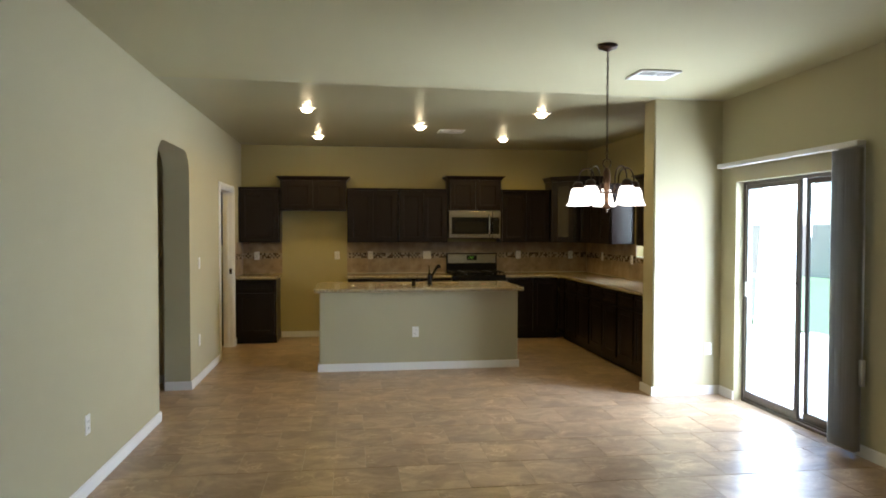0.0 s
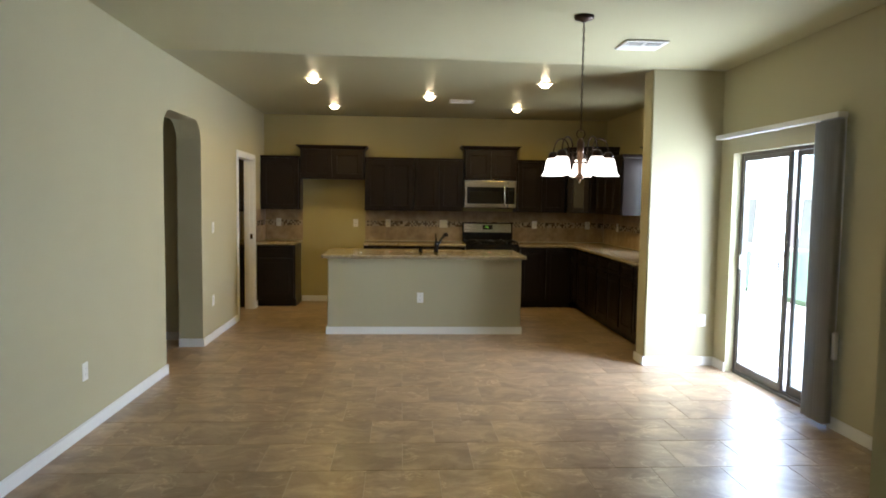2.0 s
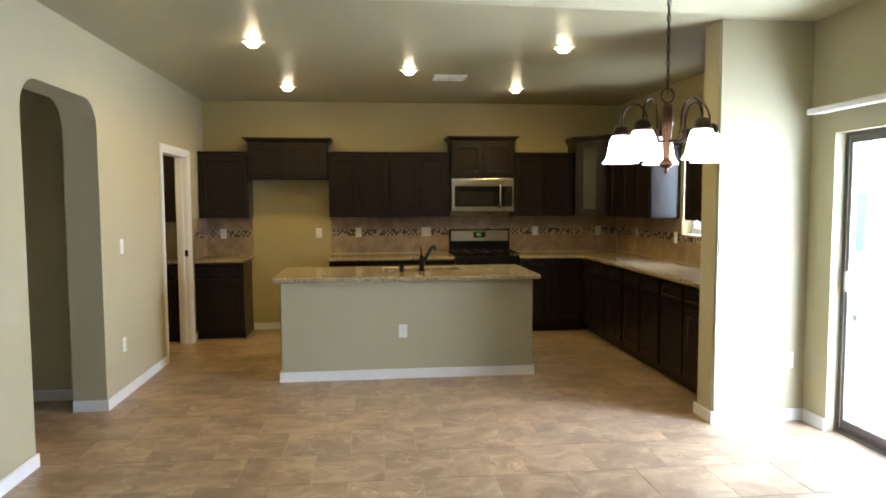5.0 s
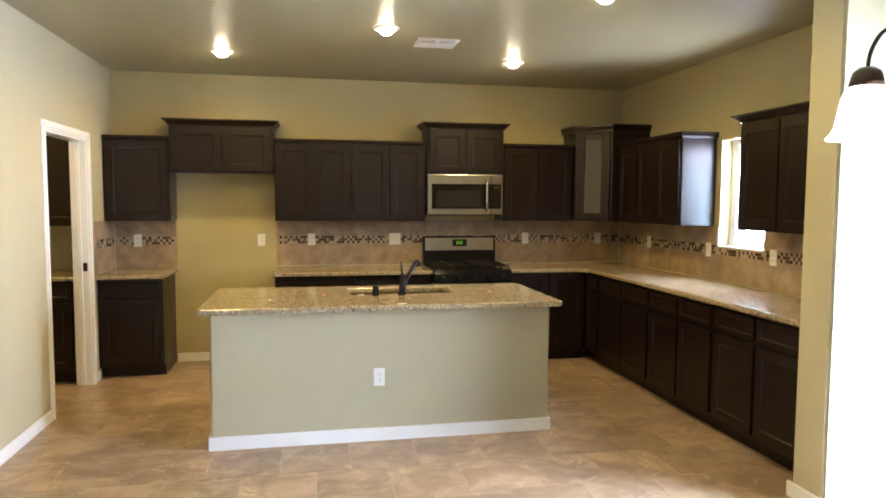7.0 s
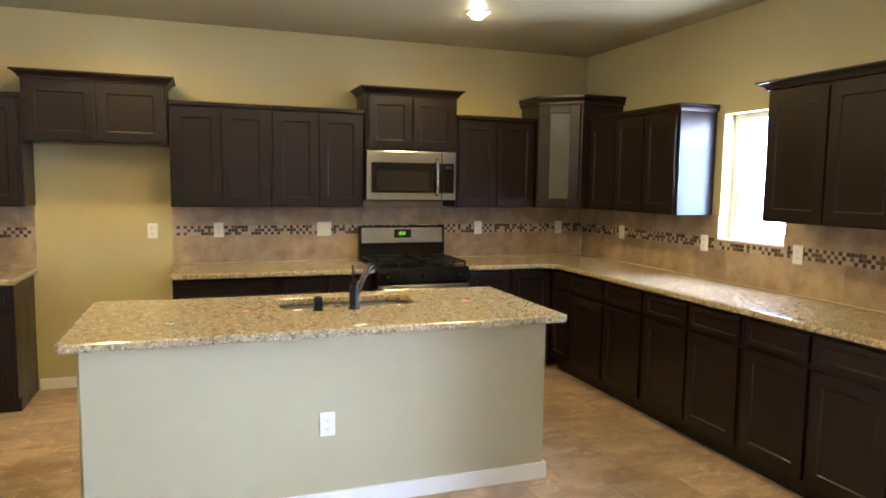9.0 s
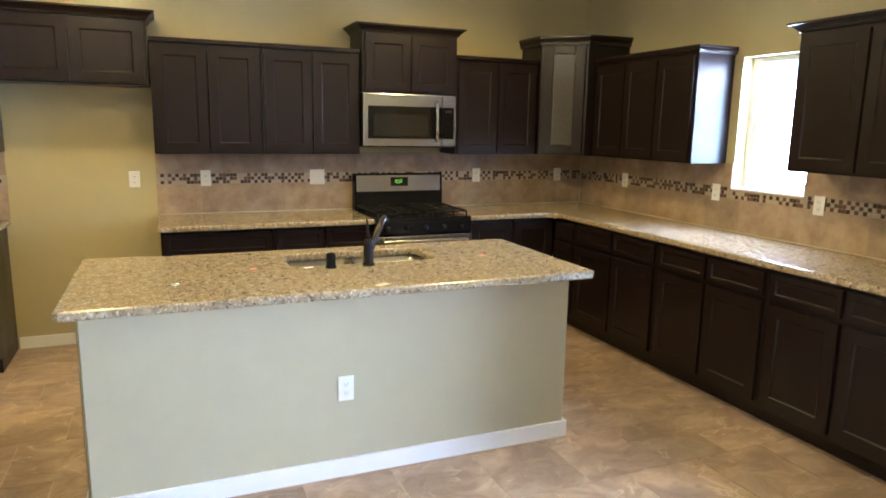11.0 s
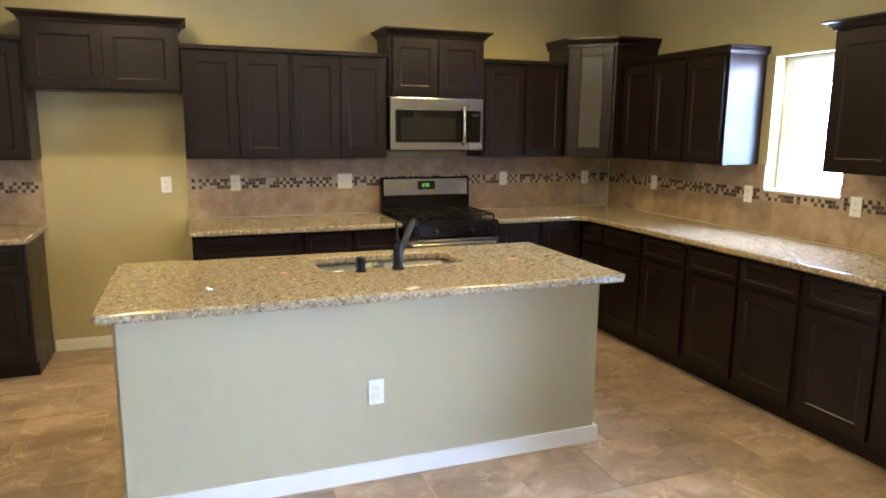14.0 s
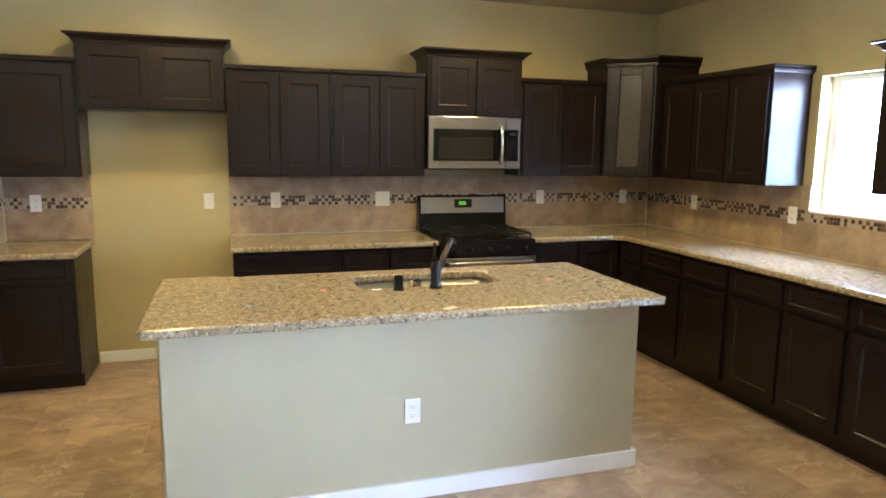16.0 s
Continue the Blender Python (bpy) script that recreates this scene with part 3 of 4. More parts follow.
# ---- outside ----
structure("ground", box(-600, 600, -600, 600, -0.35, -0.14), EARTH, "dry bare earth ground around the house", "ground")
structure("patio", box(RIGHT_D + 0.16, 7.2, 1.0, 9.5, -0.14, -0.03, 0.01), CONCRETE, "sunlit pale concrete patio slab", "patio")
structure("lawn", box(7.2, 16, -8, 22, -0.14, -0.06), GRASS, "green lawn behind the patio", "lawn")
structure("garden_wall", box(16.0, 16.2, -30, 40, -0.14, 1.75), BLOCK, "tan block garden wall", "garden wall")


# ---- cabinets ----
def shaker(parent, name, x0, x1, z0, z1, y, m=None, flat=False, rail=0.062):
    """A framed cabinet front facing -y with its outer face at y - 0.02: four rails and a sunk panel, one mesh."""
    t = 0.02
    rl = min(0.030, (z1 - z0) * 0.28) if flat or (z1 - z0) < 0.17 else rail
    bm = box(x0, x1, y - t, y, z0, z1)
    bm.faces.ensure_lookup_table()
    front = min(bm.faces, key=lambda f: f.calc_center_median().y)
    outer_edges = front.edges[:]
    bmesh.ops.inset_region(bm, faces=[front], thickness=rl, use_even_offset=True)
    bmesh.ops.inset_region(bm, faces=[front], thickness=0.006, depth=-0.007, use_even_offset=True)
    bmesh.ops.inset_region(bm, faces=[front], thickness=0.003, depth=-0.001, use_even_offset=True)
    bmesh.ops.bevel(bm, geom=outer_edges, offset=0.0025, segments=2, affect="EDGES")
    if m is not None:
        bmesh.ops.transform(bm, matrix=m, verts=bm.verts)
    return part(name, bm, WOOD, parent)


def fronts_pose(at, facing):
    """The pose that turns a unit, built facing -y with its back at y = 0, to face another way."""
    return Matrix.Translation(at) @ Matrix.Rotation(facing, 4, "Z")


def crown(x0, x1, y0, y1, z, h=0.06, out=0.05, ends=(True, True)):
    """A flared crown round the top of a cabinet: front and the free ends."""
    bm = bmesh.new()
    prof = [(0.0, 0.0), (0.012, 0.0), (0.014, 0.012), (0.024, 0.022), (out * 0.8, h * 0.72), (out, h * 0.78), (out, h), (0.0, h)]
    l, r = (1 if ends[0] else 0), (1 if ends[1] else 0)
    rows = []
    for o, dz in prof:
        rows.append([bm.verts.new(p) for p in ((x0 - o * l, y1, z + dz), (x0 - o * l, y0 - o, z + dz), (x1 + o * r, y0 - o, z + dz), (x1 + o * r, y1, z + dz))])
    for a, b in zip(rows, rows[1:]):
        for i in range(3):
            bm.faces.new((a[i], a[i + 1], b[i + 1], b[i]))
    bm.faces.new(rows[-1])
    bm.faces.new(rows[0])
    bmesh.ops.recalc_face_normals(bm, faces=bm.faces)
    return bm


def upper(at, facing, width, z0, z1, doors, depth=0.31, crown_h=0.0, ends=(True, True), label="", cap=0.03, flare=0.055):
    """A wall cabinet: body, doors, top trim. Local x runs along the wall, its back at y = 0, front at y = -depth."""
    th = thing("wall_cabinet", (0, 0, 0), label, "cabinet", "kitchen wall cabinets")
    th.matrix_world = fronts_pose(at, facing)
    part("body", box(0, width, -depth, 0, z0, z1, 0.002), WOOD, th)
    n = doors
    w = (width - 0.03) / n
    for i in range(n):
        x0 = 0.015 + i * w + 0.006
        shaker(th, "door", x0, x0 + w - 0.012, z0 + 0.012, z1 - 0.02, -depth)
    if crown_h:
        part("crown", crown(0, width, -depth, 0, z1, crown_h, flare, ends), WOOD, th)
    else:
        part("top_rail", box(-0.0, width, -depth - 0.026, 0, z1, z1 + cap, 0.005), WOOD, th)
    return th


def base(at, facing, width, bays, depth=0.60, label="", drawers=True, end=None):
    """A floor cabinet of some bays, each a drawer over a door, on a recessed toe kick."""
    th = thing("base_cabinet", (0, 0, 0), label, "cabinet", "kitchen base cabinets")
    th.matrix_world = fronts_pose(at, facing)
    part("body", box(0, width, -depth, 0, 0.10, 0.875, 0.002), WOOD, th)
    part("toe_kick", box(0.0, width, -depth + 0.07, 0, 0.0, 0.10), WOOD, th)
    w = (width - 0.02) / bays
    for i in range(bays):
        x0 = 0.01 + i * w + 0.012
        x1 = x0 + w - 0.024
        if drawers:
            shaker(th, "drawer_front", x0, x1, 0.715, 0.855, -depth)
            shaker(th, "door", x0, x1, 0.125, 0.69, -depth)
        else:
            shaker(th, "door", x0, x1, 0.125, 0.855, -depth)
    return th


UL = "dark espresso shaker wall cabinet "
DEP = 0.31
Z0, Z1 = 1.37, 2.105
upper((-1.468, BACK, 0), 0, 0.558, Z0, Z1, 1, label=UL + "in the corner beside the fridge space")
upper((-0.905, BACK, 0), 0, 0.905, 1.815, 2.235, 2, depth=0.335, crown_h=0.055, label=UL + "with crown above the empty fridge space")
upper((0.012, BACK, 0), 0, 0.712, Z0, Z1, 2, label=UL + "over the worktop, two doors")
upper((0.727, BACK, 0), 0, 0.712, Z0, Z1, 2, label=UL + "over the worktop, two doors")
upper((1.452, BACK, 0), 0, 0.762, 1.828, 2.265, 2, depth=0.335, crown_h=0.055, label=UL + "with crown above the microwave")
upper((2.222, BACK, 0), 0, 0.735, Z0, Z1, 2, label=UL + "between microwave and corner")

# corner cabinet with a glass door set on the diagonal
cc = thing("corner_cabinet", (RIGHT_K, BACK, 0), "dark espresso diagonal corner wall cabinet with a glass door and crown", "cabinet", "kitchen wall cabinets")
CS, CT, CU, CV = -0.665, -0.33, -0.392, -0.603
pts = [(0, 0), (CS, 0), (CS, CT), (CU, CV), (0, CV)]
part("body", prism(pts, Z0, 2.268), WOOD, cc)
big = [(0, 0), (CS - 0.036, 0), (CS - 0.036, CT - 0.017), (CU - 0.017, CV - 0.036), (0, CV - 0.036)]
mid = [(0, 0), (CS - 0.02, 0), (CS - 0.02, CT - 0.01), (CU - 0.01, CV - 0.02), (0, CV - 0.02)]
b = bmesh.new()
levels = [(mid, 2.250), (mid, 2.272), (big, 2.303), (big, 2.322)]
rings = [[b.verts.new((x, y, z)) for x, y in p] for p, z in levels]
for a, c in zip(rings, rings[1:]):
    for i in range(5):
        b.faces.new((a[i], a[(i + 1) % 5], c[(i + 1) % 5], c[i]))
b.faces.new(rings[0]), b.faces.new(rings[-1])
bmesh.ops.recalc_face_normals(b, faces=b.faces)
part("crown", b, WOOD, cc)
dl = math.hypot(CS - CU, CT - CV)
mdoor = Matrix.Translation((CS, CT, 0)) @ Matrix.Rotation(radians(-45), 4, "Z")
bm = bmesh.new()
a0, a1, rz0, rz1, rl = 0.02, dl - 0.02, Z0 + 0.012, 2.245, 0.086
for q in ((a0, a0 + rl, rz0, rz1), (a1 - rl, a1, rz0, rz1), (a0 + rl, a1 - rl, rz0, rz0 + rl * 0.8), (a0 + rl, a1 - rl, rz1 - rl * 0.8, rz1)):
    box(q[0], q[1], -0.02, 0, q[2], q[3], 0.003, bm, 1)
bmesh.ops.transform(bm, matrix=mdoor, verts=bm.verts)
cd = part("door", bm, WOOD, cc)
bm = box(a0 + rl - 0.004, a1 - rl + 0.004, -0.012, -0.006, rz0 + rl * 0.8 - 0.004, rz1 - rl * 0.8 + 0.004)
bmesh.ops.transform(bm, matrix=mdoor, verts=bm.verts)
part("pane", bm, plain("pewter_glass", (0.055, 0.050, 0.041), 0.16, 0, 0.5, 70), cd, "grey seeded glass pane")

# right wall: the run past the corner, and the one beyond the window
FACE_W = radians(-90)
upper((RIGHT_K, 9.262, 0), FACE_W, 1.127, Z0, Z1 - 0.015, 3, crown_h=0.05, flare=0.024, ends=(False, True), label=UL + "beside the kitchen window")
upper((RIGHT_K, 7.375, 0), FACE_W, 1.25, Z0, Z1 + 0.02, 3, crown_h=0.05, label=UL + "with crown between window and partition")

BL = "dark espresso shaker base cabinet "
base((-1.472, BACK, 0), 0, 0.53, 1, depth=0.565, label=BL + "beside the empty fridge space")
base((0.02, BACK, 0), 0, 0.72, 1, depth=0.60, label=BL + "with a wide drawer under granite")
base((0.742, BACK, 0), 0, 0.705, 2, depth=0.60, label=BL + "with two drawers under granite")
base((2.225, BACK, 0), 0, 0.77, 2, depth=0.60, label=BL + "between range and corner", drawers=False)
y = 9.27
for w, n in ((0.312, 1), (0.945, 2), (0.88, 2), (0.88, 2)):
    run = base((RIGHT_K, y, 0), FACE_W, w, n, depth=0.63, label=BL + "along the window wall under granite")
    y -= w + 0.002
part("filler", box(w + 0.001, w + y - PART_Y1, -0.63, 0, 0.0, 0.875, 0.002), WOOD, run)


# ---- worktops ----
def slab(name, pts, z0, z1, label, bev=0.012):
    b = prism(pts, z0, z1)
    bmesh.ops.bevel(b, geom=[e for e in b.edges if abs(e.verts[0].co.z - e.verts[1].co.z) < 1e-5], offset=bev, segments=3, profile=0.5, affect="EDGES")
    return tagged(ob_from(name, b, GRANITE), label, "worktop")


CT0, CT1 = 0.876, 0.915
CFY = 9.215
slab("worktop", [(LEFT + 0.002, BACK - 0.012), (LEFT + 0.002, CFY), (-0.915, CFY), (-0.915, BACK - 0.012)], CT0, CT1, "speckled beige granite worktop beside the fridge space")
slab("worktop", [(0.005, BACK - 0.012), (0.005, CFY), (1.452, CFY), (1.452, BACK - 0.012)], CT0, CT1, "speckled beige granite worktop beside the range")
slab("worktop", [(2.22, BACK - 0.012), (2.22, CFY), (2.90, CFY), (2.975, CFY - 0.075), (2.975, PART_Y1 + 0.002), (RIGHT_K - 0.012, PART_Y1 + 0.002), (RIGHT_K - 0.012, BACK - 0.012)], CT0, CT1, "long L-shaped speckled beige granite worktop")

# ---- island ----
IX0, IX1, IY0, IY1 = -0.285, 1.925, 7.38, 8.17
island = thing("kitchen_island", ((IX0 + IX1) / 2, IY0, 0), "kitchen island with painted drywall front and white baseboard", "kitchen island")
ox, oy = -(IX0 + IX1) / 2, -IY0
bm = box(IX0 + ox, IX1 + ox, 0, 0.14, 0, 0.872)
bmesh.ops.bevel(bm, geom=[e for e in bm.edges if abs(e.verts[0].co.x - e.verts[1].co.x) < 1e-5 and abs(e.verts[0].co.y - e.verts[1].co.y) < 1e-5], offset=0.012, segments=3, affect="EDGES")
part("front_wall", bm, WALL, island, "olive-beige painted drywall front")
part("cabinet_body", box(IX0 + ox + 0.005, IX1 + ox - 0.005, 0.14, IY1 + oy, 0.10, 0.70, 0.003), WOOD, island, "dark espresso cabinets")
part("cabinet_end", box(IX0 + ox + 0.005, IX0 + ox + 0.025, 0.14, IY1 + oy, 0.70, 0.872), WOOD, island)
part("cabinet_end", box(IX1 + ox - 0.025, IX1 + ox - 0.005, 0.14, IY1 + oy, 0.70, 0.872), WOOD, island)
part("cabinet_front_rail", box(IX0 + ox + 0.025, IX1 + ox - 0.025, IY1 + oy - 0.02, IY1 + oy, 0.70, 0.872), WOOD, island)
part("toe_kick", box(IX0 + ox + 0.01, IX1 + ox - 0.01, 0.14, IY1 + oy - 0.07, 0, 0.10), WOOD, island)
bm = box(IX0 + ox - 0.014, IX1 + ox + 0.014, -0.014, 0.0, 0, 0.084)
box(IX0 + ox - 0.014, IX0 + ox, 0.0, 0.14, 0, 0.084, 0, bm)
box(IX1 + ox, IX1 + ox + 0.014, 0.0, 0.14, 0, 0.084, 0, bm)
part("baseboard", bm, TRIM, island, "white painted baseboard")

# granite top with the sink cut out of it
TX0, TX1, TY0, TY1 = -0.335, 1.955, 7.205, 8.20
SX0, SX1, SY0, SY1 = 0.60, 1.335, 7.73, 8.06
b = bmesh.new()
outer = [(TX0 + 0.02, TY0), (TX1 - 0.02, TY0), (TX1, TY0 + 0.02), (TX1, TY1), (0.0, TY1), (-0.07, TY1 + 0.025), (TX0, TY1 + 0.025), (TX0, TY0 + 0.02)]
hole = []
rr = 0.05
for cx, cy, a0 in ((SX1 - rr, SY0 + rr, -90), (SX1 - rr, SY1 - rr, 0), (SX0 + rr, SY1 - rr, 90), (SX0 + rr, SY0 + rr, 180)):
    hole += [(cx + rr * math.cos(radians(a0 + k * 22.5)), cy + rr * math.sin(radians(a0 + k * 22.5))) for k in range(5)]
edges = []
for loop in (outer, hole):
    vs = [b.verts.new((x, y, CT0)) for x, y in loop]
    edges += [b.edges.new((vs[i], vs[(i + 1) % len(vs)])) for i in range(len(vs))]
bmesh.ops.triangle_fill(b, use_beauty=True, edges=edges)
r = bmesh.ops.extrude_face_region(b, geom=b.faces[:])
bmesh.ops.translate(b, verts=[x for x in r["geom"] if isinstance(x, bmesh.types.BMVert)], vec=(0, 0, CT1 - CT0))
bmesh.ops.recalc_face_normals(b, faces=b.faces)
sharp = [e for e in b.edges if len(e.link_faces) == 2 and abs(e.link_faces[0].normal.dot(e.link_faces[1].normal)) < 0.2 and abs(e.verts[0].co.z - e.verts[1].co.z) < 1e-5]
bmesh.ops.bevel(b, geom=sharp, offset=0.011, segments=3, profile=0.5, affect="EDGES")
tagged(ob_from("worktop", b, GRANITE), "speckled beige granite island top with a sink cut-out", "worktop")

# double-bowl sink
sink = thing("sink", ((SX0 + SX1) / 2, (SY0 + SY1) / 2, 0.876), "double-bowl stainless steel undermount sink in the island", "sink")


def bowl(x0, x1, y0, y1, depth, r=0.05):
    bm = bmesh.new()
    def ring(inset, z, rad):
        vs = []
        for cx, cy, a0 in ((x1 - inset - rad, y0 + inset + rad, -90), (x1 - inset - rad, y1 - inset - rad, 0), (x0 + inset + rad, y1 - inset - rad, 90), (x0 + inset + rad, y0 + inset + rad, 180)):
            vs += [bm.verts.new((cx + rad * math.cos(radians(a0 + k * 18)), cy + rad * math.sin(radians(a0 + k * 18)), z)) for k in range(6)]
        return vs
    rings = [ring(-0.012, 0.0, r + 0.01), ring(0.0, -0.001, r), ring(0.004, -depth + 0.04, r), ring(0.016, -depth + 0.01, r), ring(0.045, -depth, r)]
    for a, c in zip(rings, rings[1:]):
        for i in range(len(a)):
            j = (i + 1) % len(a)
            bm.faces.new((a[i], a[j], c[j], c[i]))
    bm.faces.new(rings[-1])
    bmesh.ops.recalc_face_normals(bm, faces=bm.faces)
    for f in bm.faces:
        f.normal_flip()
    return bm


sx, sy = -(SX0 + SX1) / 2, -(SY0 + SY1) / 2
for x0, x1 in ((SX0, SX0 + 0.34), (SX0 + 0.365, SX1)):
    bw = part("bowl", bowl(x0 + sx - 0.005, x1 + sx + 0.005, SY0 + sy - 0.005, SY1 + sy + 0.005, 0.17), SINK_STEEL, sink, smooth=True)
    cx, cy = (x0 + x1) / 2 + sx, (SY0 + SY1) / 2 + sy + 0.03
    part("drain", lathe([(0.0, -0.168), (0.035, -0.168), (0.042, -0.163), (0.045, -0.168)], 20, Matrix.Translation((cx, cy, 0))), CHROME, bw, "round chrome drain")

# faucet, standing on the camera side of the bowls, its spout over them
fa = thing("faucet", (0.955, 7.665, CT1), "single-lever gunmetal kitchen faucet beside the sink", "faucet")
part("base", lathe([(0.0, 0.0), (0.030, 0.0), (0.030, 0.012), (0.025, 0.02), (0.024, 0.10), (0.021, 0.125), (0.012, 0.135), (0.0, 0.137)], 24), GREY_METAL, fa, smooth=True)
part("spout", tube([(0.004, 0.004, 0.05), (0.036, 0.037, 0.108), (0.074, 0.076, 0.165), (0.106, 0.109, 0.206), (0.122, 0.126, 0.212), (0.131, 0.135, 0.200), (0.134, 0.138, 0.186)], [0.016, 0.0155, 0.0155, 0.018, 0.019, 0.019, 0.017], 12), GREY_METAL, fa, smooth=True)
part("lever", tube([(0.0, 0.0, 0.13), (-0.004, 0.0, 0.165), (-0.009, -0.004, 0.226)], [0.013, 0.008, 0.0045], 10), GREY_METAL, fa, smooth=True)
cap = thing("sink_air_gap", (0.770, 7.665, CT1), "short dark cylindrical sink air gap cap", "air gap")
part("cap", lathe([(0.0, 0.0), (0.027, 0.0), (0.027, 0.006), (0.023, 0.010), (0.0225, 0.062), (0.019, 0.07), (0.0, 0.072)], 24), BLACK, cap, smooth=True)
knob = thing("disposal_button", (0.080, 7.485, CT1), "small chrome button set in the granite", "button")
part("button", lathe([(0.0, 0.0), (0.018, 0.0), (0.018, 0.008), (0.014, 0.016), (0.0, 0.02)], 18), CHROME, knob, smooth=True)
for nm, px, py, w, h, mt, lb, ct in (("sticker", 0.42, 7.74, 0.014, 0.01, STICKER_RED, "tiny red sticker stuck on the granite", "sticker"), ("sticker", 1.60, 7.73, 0.016, 0.012, STICKER_RED, "tiny red sticker stuck on the granite", "sticker"), ("masking_tape", 0.90, 7.258, 0.032, 0.016, STICKER_TAN, "torn piece of tan masking tape on the granite", "tape"), ("sticker", 0.672, 7.70, 0.022, 0.009, PLASTIC, "small white label stuck on the granite", "sticker")):
    bm = box(-w, w, -h, h, 0, 0.0012)
    bmesh.ops.transform(bm, matrix=Matrix.Translation((px, py, CT1 + 0.0002)) @ Matrix.Rotation(0.5 if w > 0.025 else 0.1, 4, "Z"), verts=bm.verts)
    tagged(ob_from(nm, bm, mt), lb, ct)


# ---- gas range ----
RX0, RX1, RF = 1.458, 2.214, 9.185
rg = thing("gas_range", ((RX0 + RX1) / 2, BACK - 0.012, 0), "freestanding gas range, black with stainless control panel", "range")
w2 = (RX1 - RX0) / 2
d = BACK - 0.012 - RF
part("body", box(-w2, w2, -d + 0.03, 0, 0.06, 0.885, 0.004), BLACK, rg)
part("cooktop", box(-w2 - 0.0, w2, -d + 0.005, -0.07, 0.885, 0.918, 0.010), BLACK, rg, "black enamel cooktop")
bm = prism([(-0.075, 0.90), (-0.0, 0.90), (-0.0, 1.205), (-0.055, 1.205)], -w2, w2)
bmesh.ops.transform(bm, matrix=Matrix(((0, 0, 1, 0), (1, 0, 0, 0), (0, 1, 0, 0), (0, 0, 0, 1))), verts=bm.verts)
bmesh.ops.recalc_face_normals(bm, faces=bm.faces)
bg = part("backguard", bm, BLACK, rg, "black backguard")
bm = box(-w2 + 0.018, w2 - 0.018, -0.008, 0.0, 0.0, 0.135, 0.004)
tilt = Matrix.Translation((0, -0.0625, 1.057)) @ Matrix.Rotation(radians(-3.7), 4, "X")
bmesh.ops.transform(bm, matrix=tilt, verts=bm.verts)
part("control_panel", bm, STEEL, bg, "brushed stainless control panel")
bm = box(-0.075, 0.075, -0.011, -0.007, 0.045, 0.115, 0.003)
bmesh.ops.transform(bm, matrix=tilt, verts=bm.verts)
part("clock_window", bm, BLACK_GLASS, bg, "black clock window")
bm = bmesh.new()
for k, (segs) in enumerate(((0, 1, 2, 3, 4, 5, 6), (0, 2, 3, 5, 6), (0, 1, 2, 3, 4, 5))):
    ox_ = -0.026 + k * 0.02
    for s in segs:
        x, z, hz = ((0, 0.024, 1), (0.006, 0.018, 0), (0.006, 0.006, 0), (0, 0, 1), (-0.006, 0.006, 0), (-0.006, 0.018, 0), (0, 0.012, 1))[s]
        a, c = (0.005, 0.0014) if hz else (0.0014, 0.005)
        box(ox_ + x - a, ox_ + x + a, -0.0125, -0.0112, 0.070 + z - c, 0.070 + z + c, 0, bm)
bmesh.ops.transform(bm, matrix=tilt, verts=bm.verts)
part("clock_digits", bm, GREEN_LED, bg, "green lit clock digits")
for gx in (-w2 / 2 - 0.005, w2 / 2 + 0.005):
    bm = bmesh.new()
    x0, x1, y0, y1 = gx - 0.165, gx + 0.165, -d + 0.06, -0.10
    for p, q in (((x0, y0), (x1, y0)), ((x0, y1), (x1, y1)), ((x0, y0), (x0, y1)), ((x1, y0), (x1, y1)), ((x0, (y0 + y1) / 2), (x1, (y0 + y1) / 2)), ((gx, y0), (gx, y1)), ((x0, y0 + 0.14), (x1, y0 + 0.14)), ((x0, y1 - 0.14), (x1, y1 - 0.14))):
        tube([(p[0], p[1], 0.952), (q[0], q[1], 0.952)], 0.007, 6, bm)
    for cx in (x0, x1):
        for cy in (y0, (y0 + y1) / 2, y1):
            tube([(cx, cy, 0.917), (cx, cy, 0.952)], 0.007, 6, bm)
    part("grate", bm, BLACK_MATT, rg, "black cast-iron grate")
    for cy in (y0 + 0.14, y1 - 0.14):
        part("burner", lathe([(0.0, 0.917), (0.052, 0.917), (0.052, 0.927), (0.036, 0.930), (0.034, 0.938), (0.0, 0.939)], 20, Matrix.Translation((gx, cy, 0))), BLACK_MATT, rg, smooth=True)
part("front_panel", box(-w2, w2, -d, -d + 0.03, 0.80, 0.895, 0.008), BLACK, rg, "black knob panel")
for i in range(5):
    kx = -0.29 + i * 0.145
    m = Matrix.Translation((kx, -d, 0.848)) @ Matrix.Rotation(radians(90), 4, "X")
    part("knob", lathe([(0.0, 0.0), (0.024, 0.0), (0.023, 0.010), (0.019, 0.030), (0.0, 0.032)], 18, m), BLACK, rg, smooth=True)
dr = part("oven_door", box(-w2 + 0.004, w2 - 0.004, -d, -d + 0.035, 0.24, 0.79, 0.006), BLACK_GLASS, rg, "black glass oven door")
bm = tube([(-w2 + 0.05, -d - 0.045, 0.755), (w2 - 0.05, -d - 0.045, 0.755)], 0.013, 12)
part("handle", bm, STEEL, dr, "stainless bar handle")
for sx_ in (-w2 + 0.06, w2 - 0.06):
    part("handle_post", box(sx_ - 0.012, sx_ + 0.012, -d - 0.045, -d + 0.002, 0.745, 0.765, 0.003), STEEL, dr)
part("door_band", box(-w2 + 0.006, w2 - 0.006, -d - 0.003, -d + 0.002, 0.715, 0.788, 0.002), STEEL, dr, "stainless band")
part("storage_drawer", box(-w2 + 0.004, w2 - 0.004, -d, -d + 0.035, 0.07, 0.225, 0.006), BLACK, rg)
